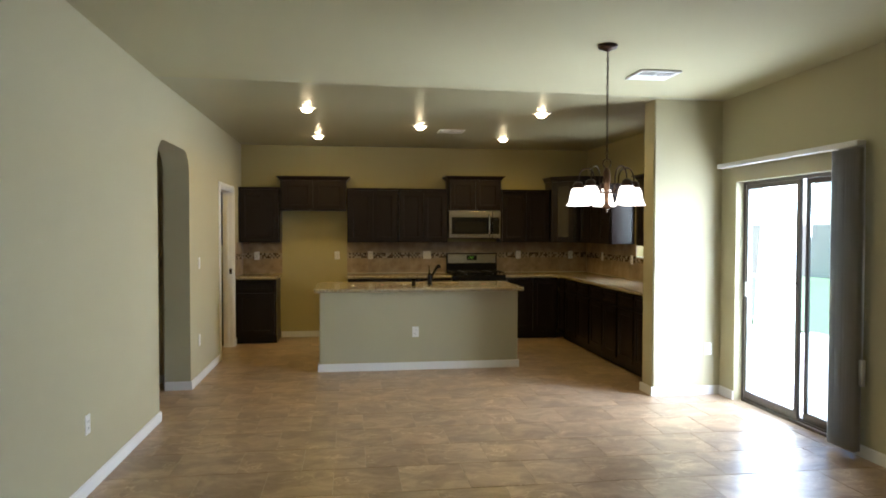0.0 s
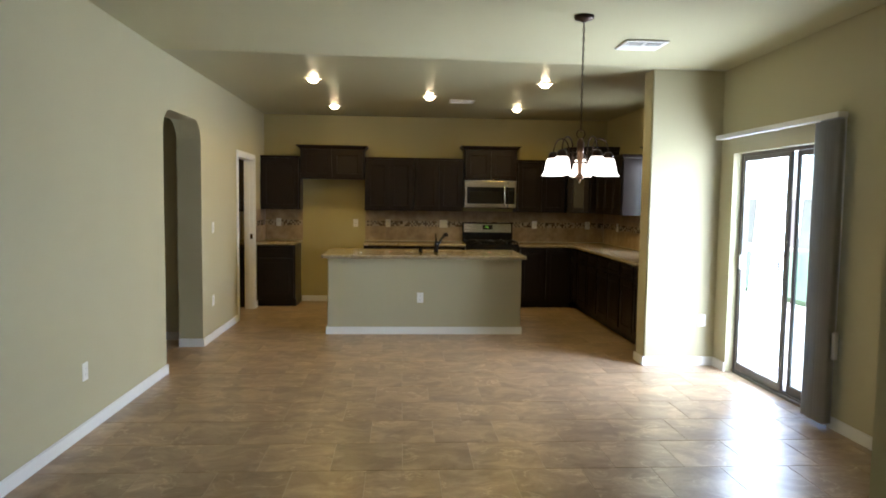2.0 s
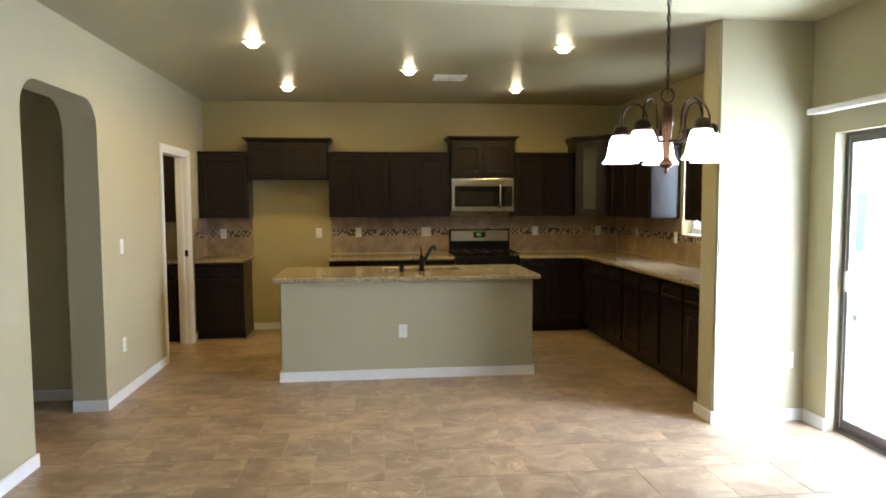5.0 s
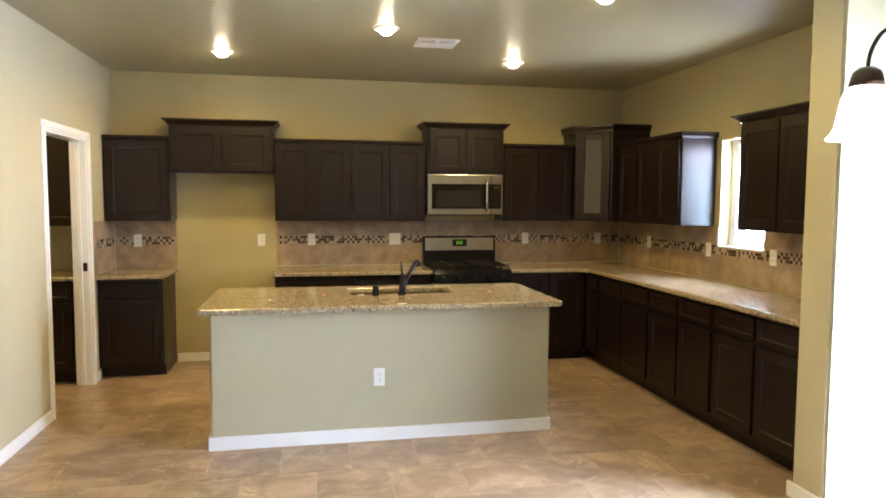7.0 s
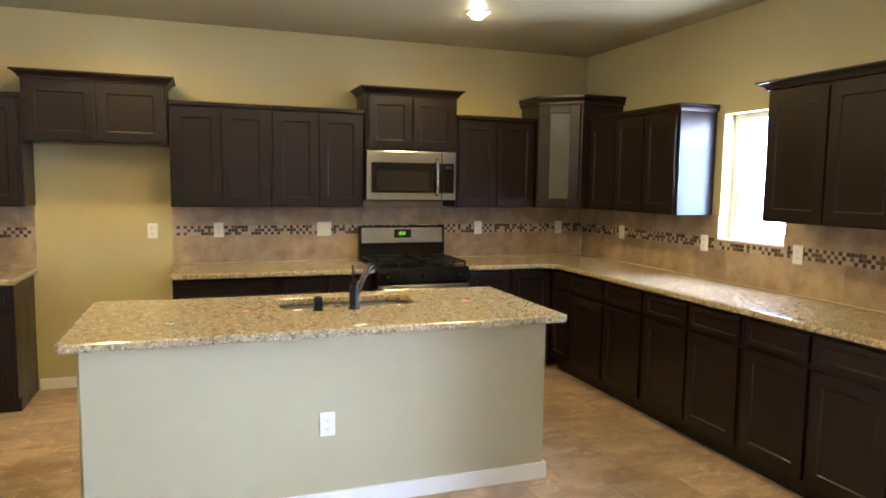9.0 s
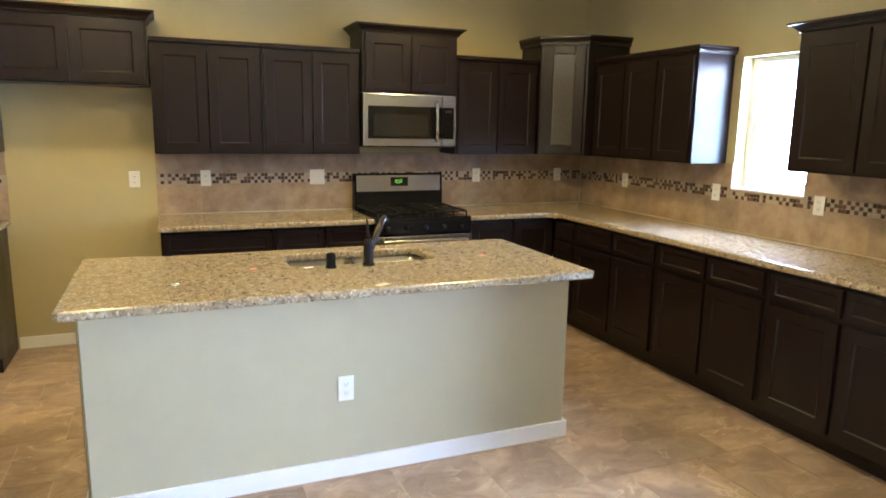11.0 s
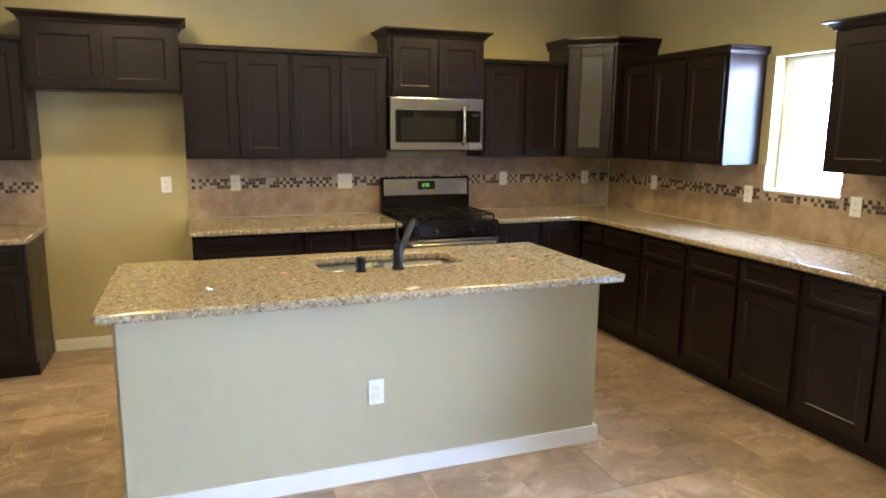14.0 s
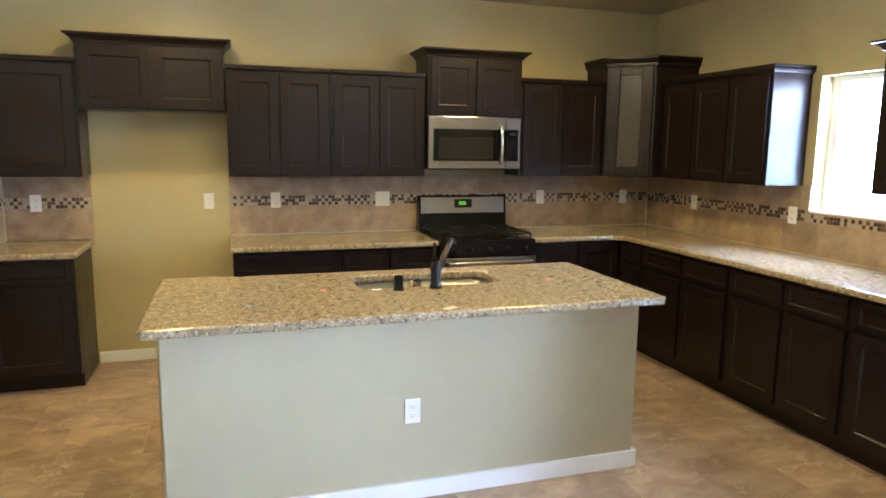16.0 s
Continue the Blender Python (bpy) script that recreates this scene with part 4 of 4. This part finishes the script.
for fx in (-w2 + 0.05, w2 - 0.05):
    for fy in (-d + 0.08, -0.06):
        part("foot", lathe([(0.0, 0.0), (0.018, 0.0), (0.018, 0.062), (0.0, 0.062)], 10, Matrix.Translation((fx, fy, 0))), BLACK_MATT, rg)

# ---- microwave over the range ----
mw = thing("microwave", ((RX0 + RX1) / 2 - 0.003, BACK, 1.425), "stainless steel over-the-range microwave with black window", "microwave")
H, D = 0.400, 0.355
part("body", box(-0.379, 0.379, -D + 0.03, 0, 0.0, H, 0.004), BLACK, mw)
dr = part("door", box(-0.379, 0.257, -D, -D + 0.03, 0.004, H - 0.002, 0.006), STEEL, mw, "brushed stainless door frame")
win_ = part("window", box(-0.340, 0.254, -D - 0.003, -D + 0.002, 0.063, H - 0.095, 0.006), BLACK_GLASS, dr, "black glass window")
part("window_screen", box(-0.300, 0.148, -D - 0.0045, -D - 0.0025, 0.078, H - 0.155, 0.004), plain("screen_grey", (0.016, 0.015, 0.013), 0.05), win_, "dark grey mesh screen")
part("badge", box(-0.03, 0.045, -D - 0.0046, -D - 0.0028, H - 0.136, H - 0.128), GREY_METAL, win_, "small grey badge bar")
part("handle", tube([(0.208, -D, 0.045), (0.206, -D - 0.030, 0.065), (0.204, -D - 0.042, 0.13), (0.204, -D - 0.045, 0.20), (0.204, -D - 0.042, 0.27), (0.206, -D - 0.030, H - 0.075), (0.208, -D, H - 0.055)], 0.012, 12), CHROME, dr, "bowed chrome handle", True)
part("control_panel", box(0.259, 0.379, -D, -D + 0.03, 0.004, H - 0.002, 0.006), STEEL, mw)
cp = part("keypad", box(0.260, 0.356, -D - 0.003, -D + 0.002, 0.063, H - 0.095, 0.004), BLACK_GLASS, mw, "black glass keypad")
part("display", box(0.280, 0.340, -D - 0.0042, -D - 0.0025, H - 0.14, H - 0.115), plain("display_grey", (0.03, 0.03, 0.03), 0.1), cp)
part("vent_grille", box(-0.36, 0.36, -D + 0.04, -0.05, -0.004, 0.002, 0.001), BLACK_MATT, mw)


# ---- outlets and switches ----
def plate(name, at, facing, w=0.072, h=0.116, kind="duplex", label="white duplex outlet on the wall", mt=None):
    """A wall plate facing -y before the turn, with its receptacles or rocker."""
    mt = mt or PLASTIC
    th = thing(name, (0, 0, 0), label, "outlet" if "outlet" in name else "light switch")
    th.matrix_world = fronts_pose(at, facing)
    part("plate", box(-w / 2, w / 2, -0.006, 0.0, -h / 2, h / 2, 0.003), mt, th)
    n = max(1, round(w / 0.07) if w < 0.1 else 2)
    for k in range(n):
        cx = (k - (n - 1) / 2) * 0.046
        if kind == "duplex":
            for cz in (-0.021, 0.021):
                rc = part("receptacle", box(cx - 0.0165, cx + 0.0165, -0.0085, -0.005, cz - 0.014, cz + 0.014, 0.003), mt, th)
                bm = box(cx - 0.008, cx - 0.006, -0.0092, -0.008, cz - 0.003, cz + 0.006)
                box(cx + 0.006, cx + 0.008, -0.0092, -0.008, cz - 0.003, cz + 0.006, 0, bm)
                box(cx - 0.002, cx + 0.002, -0.0092, -0.008, cz - 0.010, cz - 0.006, 0, bm)
                part("slots", bm, DARK, rc)
        else:
            part("rocker", box(cx - 0.0165, cx + 0.0165, -0.0095, -0.005, -0.033, 0.033, 0.003), mt, th)
    return th


WT = BACK - 0.012
plate("wall_outlet", (-1.265, WT, 1.175), 0, label="white duplex outlet in the tiled backsplash")
plate("wall_outlet", (-0.135, BACK, 1.175), 0, label="white duplex outlet in the empty fridge space")
plate("wall_outlet", (0.345, WT, 1.178), 0, label="white duplex outlet in the tiled backsplash", mt=ALMOND)
plate("light_switch", (1.175, WT, 1.178), 0, w=0.116, kind="rocker", label="almond double rocker switch in the backsplash", mt=ALMOND)
plate("wall_outlet", (2.557, WT, 1.178), 0, label="white duplex outlet in the tiled backsplash")
plate("wall_outlet", (3.372, WT, 1.175), 0, label="white duplex outlet in the tiled backsplash")
XT = RIGHT_K - 0.012
plate("wall_outlet", (XT, 9.20, 1.172), FACE_W, label="white duplex outlet in the tiled backsplash")
plate("wall_outlet", (XT, 8.185, 1.168), FACE_W, label="white duplex outlet under the kitchen window")
plate("wall_outlet", (XT, 7.375, 1.165), FACE_W, label="white duplex outlet in the tiled backsplash")
FACE_E = radians(90)
plate("light_switch", (LEFT, 7.115, 1.205), FACE_E, kind="rocker", label="white rocker switch on the painted wall")
plate("wall_outlet", (LEFT, 7.10, 0.42), FACE_E, label="white duplex outlet low on the painted wall")
plate("wall_outlet", (LEFT, 4.145, 0.405), FACE_E, label="white duplex outlet low on the painted wall")
plate("wall_outlet", (0.765, IY0, 0.42), 0, label="white duplex outlet in the island front")
plate("wall_outlet", (3.395, PART_Y0, 0.43), 0, label="white duplex outlet low on the partition")
plate("light_switch", (2.90, PART_Y0, 1.225), 0, kind="rocker", label="white rocker switch on the partition")


# ---- ceiling lamps ----
def downlight(x, y):
    th = thing("recessed_light", (x, y, CEIL_Z), "recessed ceiling light with a white trim ring, lit warm", "ceiling light", "kitchen ceiling lights")
    part("trim_ring", lathe([(0.062, -0.002), (0.066, -0.010), (0.088, -0.007), (0.094, 0.0)], 32), PLASTIC, th, smooth=True)
    part("bulb", lathe([(0.0, -0.045), (0.030, -0.040), (0.050, -0.022), (0.058, -0.002), (0.0, 0.0)], 24), BULB, th, "glowing reflector bulb", True)
    lamp = new("lamp", bpy.data.lights.new("lamp", "SPOT"))
    lamp.data.energy, lamp.data.color, lamp.data.spot_size, lamp.data.spot_blend, lamp.data.shadow_soft_size = 5.2, (1.0, 0.61, 0.08), radians(168), 0.5, 0.05
    lamp.parent = th
    lamp.location = (0, 0, -0.07)


for x, y in ((-0.372, 6.83), (-0.352, 8.82), (0.862, 7.82), (2.02, 6.80), (2.06, 8.74)):
    downlight(x, y)
downlight(-2.25, 8.75)


# ---- ceiling registers ----
def register(x0, x1, y0, y1, z):
    cx, cy = (x0 + x1) / 2, (y0 + y1) / 2
    th = thing("ceiling_register", (cx, cy, z), "white louvred ceiling air register", "air register", "ceiling air registers")
    hx, hy = (x1 - x0) / 2, (y1 - y0) / 2
    bm = box(-hx, hx, -hy, -hy + 0.03, -0.012, 0, 0.003)
    box(-hx, hx, hy - 0.03, hy, -0.012, 0, 0.003, bm)
    box(-hx, -hx + 0.03, -hy + 0.03, hy - 0.03, -0.012, 0, 0.003, bm)
    box(hx - 0.03, hx, -hy + 0.03, hy - 0.03, -0.012, 0, 0.003, bm)
    box(-0.012, 0.012, -hy + 0.03, hy - 0.03, -0.012, 0, 0.002, bm)
    box(-hx + 0.03, hx - 0.03, -0.012, 0.012, -0.012, 0, 0.002, bm)
    part("frame", bm, PLASTIC, th)
    part("duct_backing", box(-hx + 0.02, hx - 0.02, -hy + 0.02, hy - 0.02, -0.003, -0.001), plain("duct_grey", (0.42, 0.42, 0.41), 0.7), th)
    n = 12
    for i in range(n):
        y = -hy + 0.036 + (2 * hy - 0.072) * i / (n - 1)
        bm = box(-hx + 0.03, hx - 0.03, -0.006, 0.006, -0.001, 0.001)
        bmesh.ops.transform(bm, matrix=Matrix.Translation((0, y, -0.007)) @ Matrix.Rotation(radians(35 if i < n / 2 else -35), 4, "X"), verts=bm.verts)
        part("slat", bm, PLASTIC, th)


register(2.235, 2.565, 4.87, 5.17, CEIL_Z + 0.0095)
register(1.12, 1.43, 8.02, 8.29, CEIL_Z)

# ---- chandelier ----
CHX, CHY = 1.752, 4.32
CHZ = CEIL_Z + 0.0212
ch = thing("chandelier", (CHX, CHY, 0), "five-light bronze chandelier with frosted glass bell shades, lit", "chandelier")
part("canopy", lathe([(0.0, CHZ - 0.042), (0.015, CHZ - 0.040), (0.03, CHZ - 0.030), (0.06, CHZ - 0.022), (0.066, CHZ - 0.008), (0.066, CHZ), (0.0, CHZ)], 28), BRONZE, ch, smooth=True)
z, i = CHZ - 0.045, 0
chain_top = z
while z > 2.02:
    pts = []
    for k in range(12):
        a = 2 * math.pi * k / 12
        u, w = 0.008 * math.cos(a), 0.019 * math.sin(a)
        pts.append((u if i % 2 else 0.0, 0.0 if i % 2 else u, z - 0.016 + w))
    part("chain_link", tube(pts, 0.0018, 5, closed=True), BRONZE, ch)
    z -= 0.031
    i += 1
part("wire", tube([(0.003, 0.002, chain_top), (-0.003, -0.002, 2.4), (0.002, 0.001, 2.0)], 0.0025, 6), BRONZE, ch)
part("loop", tube([(0.028 * math.cos(2 * math.pi * k / 20), 0, 1.992 + 0.030 * math.sin(2 * math.pi * k / 20)) for k in range(20)], 0.0035, 6, closed=True), BRONZE, ch)
part("column", lathe([(0.0, 1.66), (0.006, 1.664), (0.010, 1.676), (0.006, 1.684), (0.022, 1.690), (0.030, 1.702), (0.022, 1.716), (0.014, 1.722), (0.013, 1.735), (0.017, 1.80), (0.021, 1.86), (0.0235, 1.868), (0.024, 1.90), (0.024, 1.932), (0.020, 1.946), (0.014, 1.955), (0.012, 1.965), (0.0, 1.966)], 40), COPPER, ch, "rubbed bronze column", True)
for i in range(5):
    a = radians(1 + 72 * i)
    ca, sa = math.cos(a), math.sin(a)
    path = []
    for r_, z_ in ((0.018, 1.800), (0.050, 1.797), (0.074, 1.812), (0.081, 1.855), (0.084, 1.905), (0.101, 1.946), (0.134, 1.965), (0.168, 1.952), (0.188, 1.914), (0.194, 1.872)):
        path.append((r_ * ca, r_ * sa, z_))
    arm = part("arm", tube(smooth_line(path), 0.0048, 8), BRONZE, ch, smooth=True)
    curl = [((0.094 + 0.019 * math.cos(t) * (1 - t / 12)) * ca, (0.094 + 0.019 * math.cos(t) * (1 - t / 12)) * sa, 1.800 + 0.019 * math.sin(t) * (1 - t / 12)) for t in [k * 0.45 for k in range(18)]]
    part("scroll", tube(smooth_line(curl, 2), 0.0028, 6), BRONZE, arm)
    m = Matrix.Translation((0.194 * ca, 0.194 * sa, 0))
    part("socket_cup", lathe([(0.0, 1.878), (0.018, 1.876), (0.030, 1.866), (0.036, 1.845), (0.037, 1.832), (0.0, 1.832)], 20, m), BRONZE, arm, smooth=True)
    part("shade", lathe([(0.030, 1.834), (0.041, 1.828), (0.050, 1.808), (0.056, 1.775), (0.062, 1.742), (0.071, 1.724), (0.080, 1.715), (0.078, 1.712), (0.068, 1.720), (0.059, 1.740), (0.053, 1.775), (0.047, 1.806), (0.038, 1.824), (0.028, 1.830)], 28, m), SHADE_GLASS, arm, "lit frosted glass bell shade", True)

# ---- pantry cabinets seen through the door ----
th = base((-2.60, 9.78, 0), 0, 0.98, 1, depth=0.60, label="dark espresso base cabinet inside the pantry")
part("lower_drawer", box(0.02, 0.96, -0.622, -0.618, 0.28, 0.29), WOOD, th)
th["group"] = "pantry cabinets"
upper((-2.60, 9.78, 0), 0, 0.98, 1.33, 2.2, 2, label="dark espresso wall cabinet inside the pantry")["group"] = "pantry cabinets"
slab("worktop", [(-2.62, 9.775), (-2.62, 9.15), (-1.605, 9.15), (-1.605, 9.775)], 0.876, 0.912, "beige granite worktop inside the pantry")


# ---- backsplash tiles ----
def splash(name, run, flip, z_lo, z_hi, notch=None):
    """Stone tiles in two courses with a mosaic strip between them, on a wall along x (flip False) or y (flip True).
    run: from, to. notch: a stretch (a, b) over which the field stops at the window sill."""
    a, c = run
    if not flip:
        bed = box(a, c, BACK - 0.0105, BACK, z_lo, z_hi)
    else:
        bed = bmesh.new()
        spans = [(a, c, z_hi)] if not notch else [(a, notch[0], z_hi), (notch[0], notch[1], WIN[2] - 0.003), (notch[1], c, z_hi)]
        for p, q, zz in spans:
            if q - p > 0.005:
                box(RIGHT_K - 0.0105, RIGHT_K, p, q, z_lo, zz, 0, bed)
    wall = structure(name, bed, GROUT, "beige stone tile backsplash with a dark mosaic strip", "backsplash")
    m0, m1 = 1.136, 1.212
    cache = {}

    def tile(p, q, z0, z1, mt, nm, dep=0.012):
        w, h = round(q - p, 4), round(z1 - z0, 4)
        key = (w, h, mt.name)
        if key not in cache:
            bm = box(0, w, -dep, -0.004, 0, h) if not flip else box(-dep, -0.004, 0, w, 0, h)
            bmesh.ops.bevel(bm, geom=[e for e in bm.edges if all((v.co.y if not flip else v.co.x) < -dep + 1e-5 for v in e.verts)], offset=0.0006, segments=1, affect="EDGES")
            me = bpy.data.meshes.new(nm)
            bm.to_mesh(me)
            bm.free()
            me.materials.append(mt)
            cache[key] = me
        ob = new(nm, cache[key])
        ob.location = (p, BACK, z0) if not flip else (RIGHT_K, p, z0)
        ob.parent = wall

    g = 0.0022
    W = 0.305
    for z0, z1, off in ((z_lo, m0 - g, 0.0), (m1 + g, z_hi, W / 2)):
        s = a - off
        while s < c - 1e-6:
            p, q = max(a, s) + g / 2, min(c, s + W) - g / 2
            if q - p > 0.02:
                if notch and z1 > 1.2 and p < notch[1] and q > notch[0]:
                    if p < notch[0] - 0.02:
                        tile(p, notch[0] - g, z0, z1, STONE, "tile")
                    if q > notch[1] + 0.02:
                        tile(notch[1] + g, q, z0, z1, STONE, "tile")
                else:
                    tile(p, q, z0, z1, STONE, "tile")
            s += W
    # mosaic: three rows of small squares
    rows, pitch = 3, (m1 - m0) / 3
    bms = {mm.name: (bmesh.new(), mm) for mm in (MOSAIC_DARK, MOSAIC_BROWN, MOSAIC_TAN)}
    n = int((c - a) / pitch)
    for i in range(n):
        for j in range(rows):
            p, z = a + i * pitch, m0 + j * pitch
            if notch and notch[0] - pitch < p < notch[1] and z + pitch > WIN[2] - 0.004:
                continue
            u = random.random()
            odd = (i + j) % 2
            mm = (MOSAIC_DARK if u < (0.42 if odd else 0.12) else MOSAIC_BROWN if u < (0.78 if odd else 0.28) else MOSAIC_TAN)
            bmx = bms[mm.name][0]
            q = 0.0013
            if not flip:
                co = [(p + q, z + q), (p + pitch - q, z + q), (p + pitch - q, z + pitch - q), (p + q, z + pitch - q)]
                f = [bmx.verts.new((x, BACK - 0.012, zz)) for x, zz in co]
                r_ = [bmx.verts.new((x, BACK - 0.004, zz)) for x, zz in co]
            else:
                co = [(p + q, z + q), (p + pitch - q, z + q), (p + pitch - q, z + pitch - q), (p + q, z + pitch - q)]
                f = [bmx.verts.new((RIGHT_K - 0.012, x, zz)) for x, zz in co]
                r_ = [bmx.verts.new((RIGHT_K - 0.004, x, zz)) for x, zz in co]
            bmx.faces.new(f)
            for k in range(4):
                bmx.faces.new((f[k], r_[k], r_[(k + 1) % 4], f[(k + 1) % 4]))
    for bmx, mm in bms.values():
        bmesh.ops.recalc_face_normals(bmx, faces=bmx.faces)
        tagged(ob_from("mosaic", bmx, mm, wall), kind="stuff")


splash("backsplash_fridge", (LEFT, -0.915), False, CT1 + 0.003, 1.372)
side = structure("backsplash_west", box(LEFT, LEFT + 0.0105, CFY, BACK - 0.014, CT1 + 0.003, 1.372), GROUT, "beige stone tile backsplash with a dark mosaic strip", "backsplash")
for p, q, z0, z1 in ((CFY + 0.001, 9.53, CT1 + 0.004, 1.133), (9.532, BACK - 0.016, CT1 + 0.004, 1.133), (CFY + 0.001, 9.40, 1.215, 1.372), (9.402, 9.70, 1.215, 1.372), (9.702, BACK - 0.016, 1.215, 1.372)):
    part("tile", box(LEFT + 0.004, LEFT + 0.012, p, q, z0, z1, 0.0006, None, 1), STONE, side)
for mm, sel in ((MOSAIC_DARK, 0), (MOSAIC_BROWN, 1), (MOSAIC_TAN, 2)):
    bm = bmesh.new()
    rs = random.Random(5)
    for i in range(25):
        for j in range(3):
            u = rs.random()
            if (0 if u < 0.24 else 1 if u < 0.52 else 2) == sel:
                p, z = CFY + 0.004 + i * 0.0253, 1.136 + j * 0.0253
                box(LEFT + 0.004, LEFT + 0.012, p + 0.0013, p + 0.024, z + 0.0013, z + 0.024, 0, bm)
    tagged(ob_from("mosaic", bm, mm, side), kind="stuff")
splash("backsplash_range", (0.01, RIGHT_K), False, CT1 + 0.003, 1.372)
splash("backsplash_window", (PART_Y1, BACK - 0.014), True, CT1 + 0.003, 1.372, (WIN[0], WIN[1]))

# pale caulk in the corners and along the worktops
CAULK = plain("caulk", (0.52, 0.45, 0.34), 0.6, 0, 0.05)
tagged(ob_from("caulk_bead", box(RIGHT_K - 0.020, RIGHT_K - 0.0125, BACK - 0.020, BACK - 0.0125, CT1 + 0.001, 1.37, 0.002), CAULK), "pale caulk bead in the tiled corner", "caulk", kind="structure")
tagged(ob_from("caulk_bead", box(0.012, 1.45, BACK - 0.019, BACK - 0.0125, CT1 + 0.0005, CT1 + 0.007, 0.002), CAULK), "pale caulk bead along the granite", "caulk", kind="structure")
tagged(ob_from("caulk_bead", box(2.23, RIGHT_K - 0.021, BACK - 0.019, BACK - 0.0125, CT1 + 0.0005, CT1 + 0.007, 0.002), CAULK), "pale caulk bead along the granite", "caulk", kind="structure")
tagged(ob_from("caulk_bead", box(RIGHT_K - 0.019, RIGHT_K - 0.0125, PART_Y1 + 0.01, BACK - 0.021, CT1 + 0.0005, CT1 + 0.007, 0.002), CAULK), "pale caulk bead along the granite", "caulk", kind="structure")
tagged(ob_from("caulk_bead", box(LEFT + 0.001, LEFT + 0.016, BACK - 0.020, BACK - 0.0125, CT1 + 0.001, 1.37, 0.002), CAULK), "pale caulk bead in the tiled corner", "caulk", kind="structure")

# ---- floor tiles in running bond ----
PITCH, ROW, Y_PH, X_PH, G = 0.411, 0.4285, 3.497, 0.56, 0.003
floor_ob = bpy.data.objects["floor"]
cache = {}
rest = bmesh.new()
row = math.floor((REAR - Y_PH) / ROW)
while Y_PH + row * ROW < BACK + 0.8:
    y0 = max(REAR, Y_PH + row * ROW) + G / 2
    y1 = Y_PH + (row + 1) * ROW - G / 2
    lo = LEFT if not (3.9 < y0 < 7.1 or 7.7 < y0) else -3.0
    hi = RIGHT_K if y0 > PART_Y0 else RIGHT_D + 0.05 if y0 > NEAR_Y - 0.4 else NEAR_X + 0.1
    x = X_PH + (PITCH / 2 if row % 2 else 0.0)
    while x > lo:
        x -= PITCH
    while x < hi:
        x0, x1 = max(x, lo - 0.01) + G / 2, min(x + PITCH, hi) - G / 2
        near = 2.25 < y0 < 9.2 and x0 >= LEFT - 0.3
        if x1 - x0 > 0.02 and y1 - y0 > 0.02:
            w, h = round(x1 - x0, 3), round(y1 - y0, 3)
            if near:
                if (w, h) not in cache:
                    bm = box(0, w, 0, h, -0.009, 0.0)
                    bmesh.ops.bevel(bm, geom=[e for e in bm.edges if all(v.co.z > -1e-5 for v in e.verts)], offset=0.0009, segments=1, affect="EDGES")
                    me = bpy.data.meshes.new("tile")
                    bm.to_mesh(me)
                    bm.free()
                    me.materials.append(TILE)
                    cache[(w, h)] = me
                t_ = new("tile", cache[(w, h)])
                t_.location = (x0, y0, random.uniform(-0.0004, 0.0002))
                t_.parent = floor_ob
            else:
                box(x0, x1, y0, y1, -0.009, 0.0, 0, rest)
        x += PITCH
    row += 1
tagged(ob_from("tile_field", rest, TILE, floor_ob), kind="stuff")
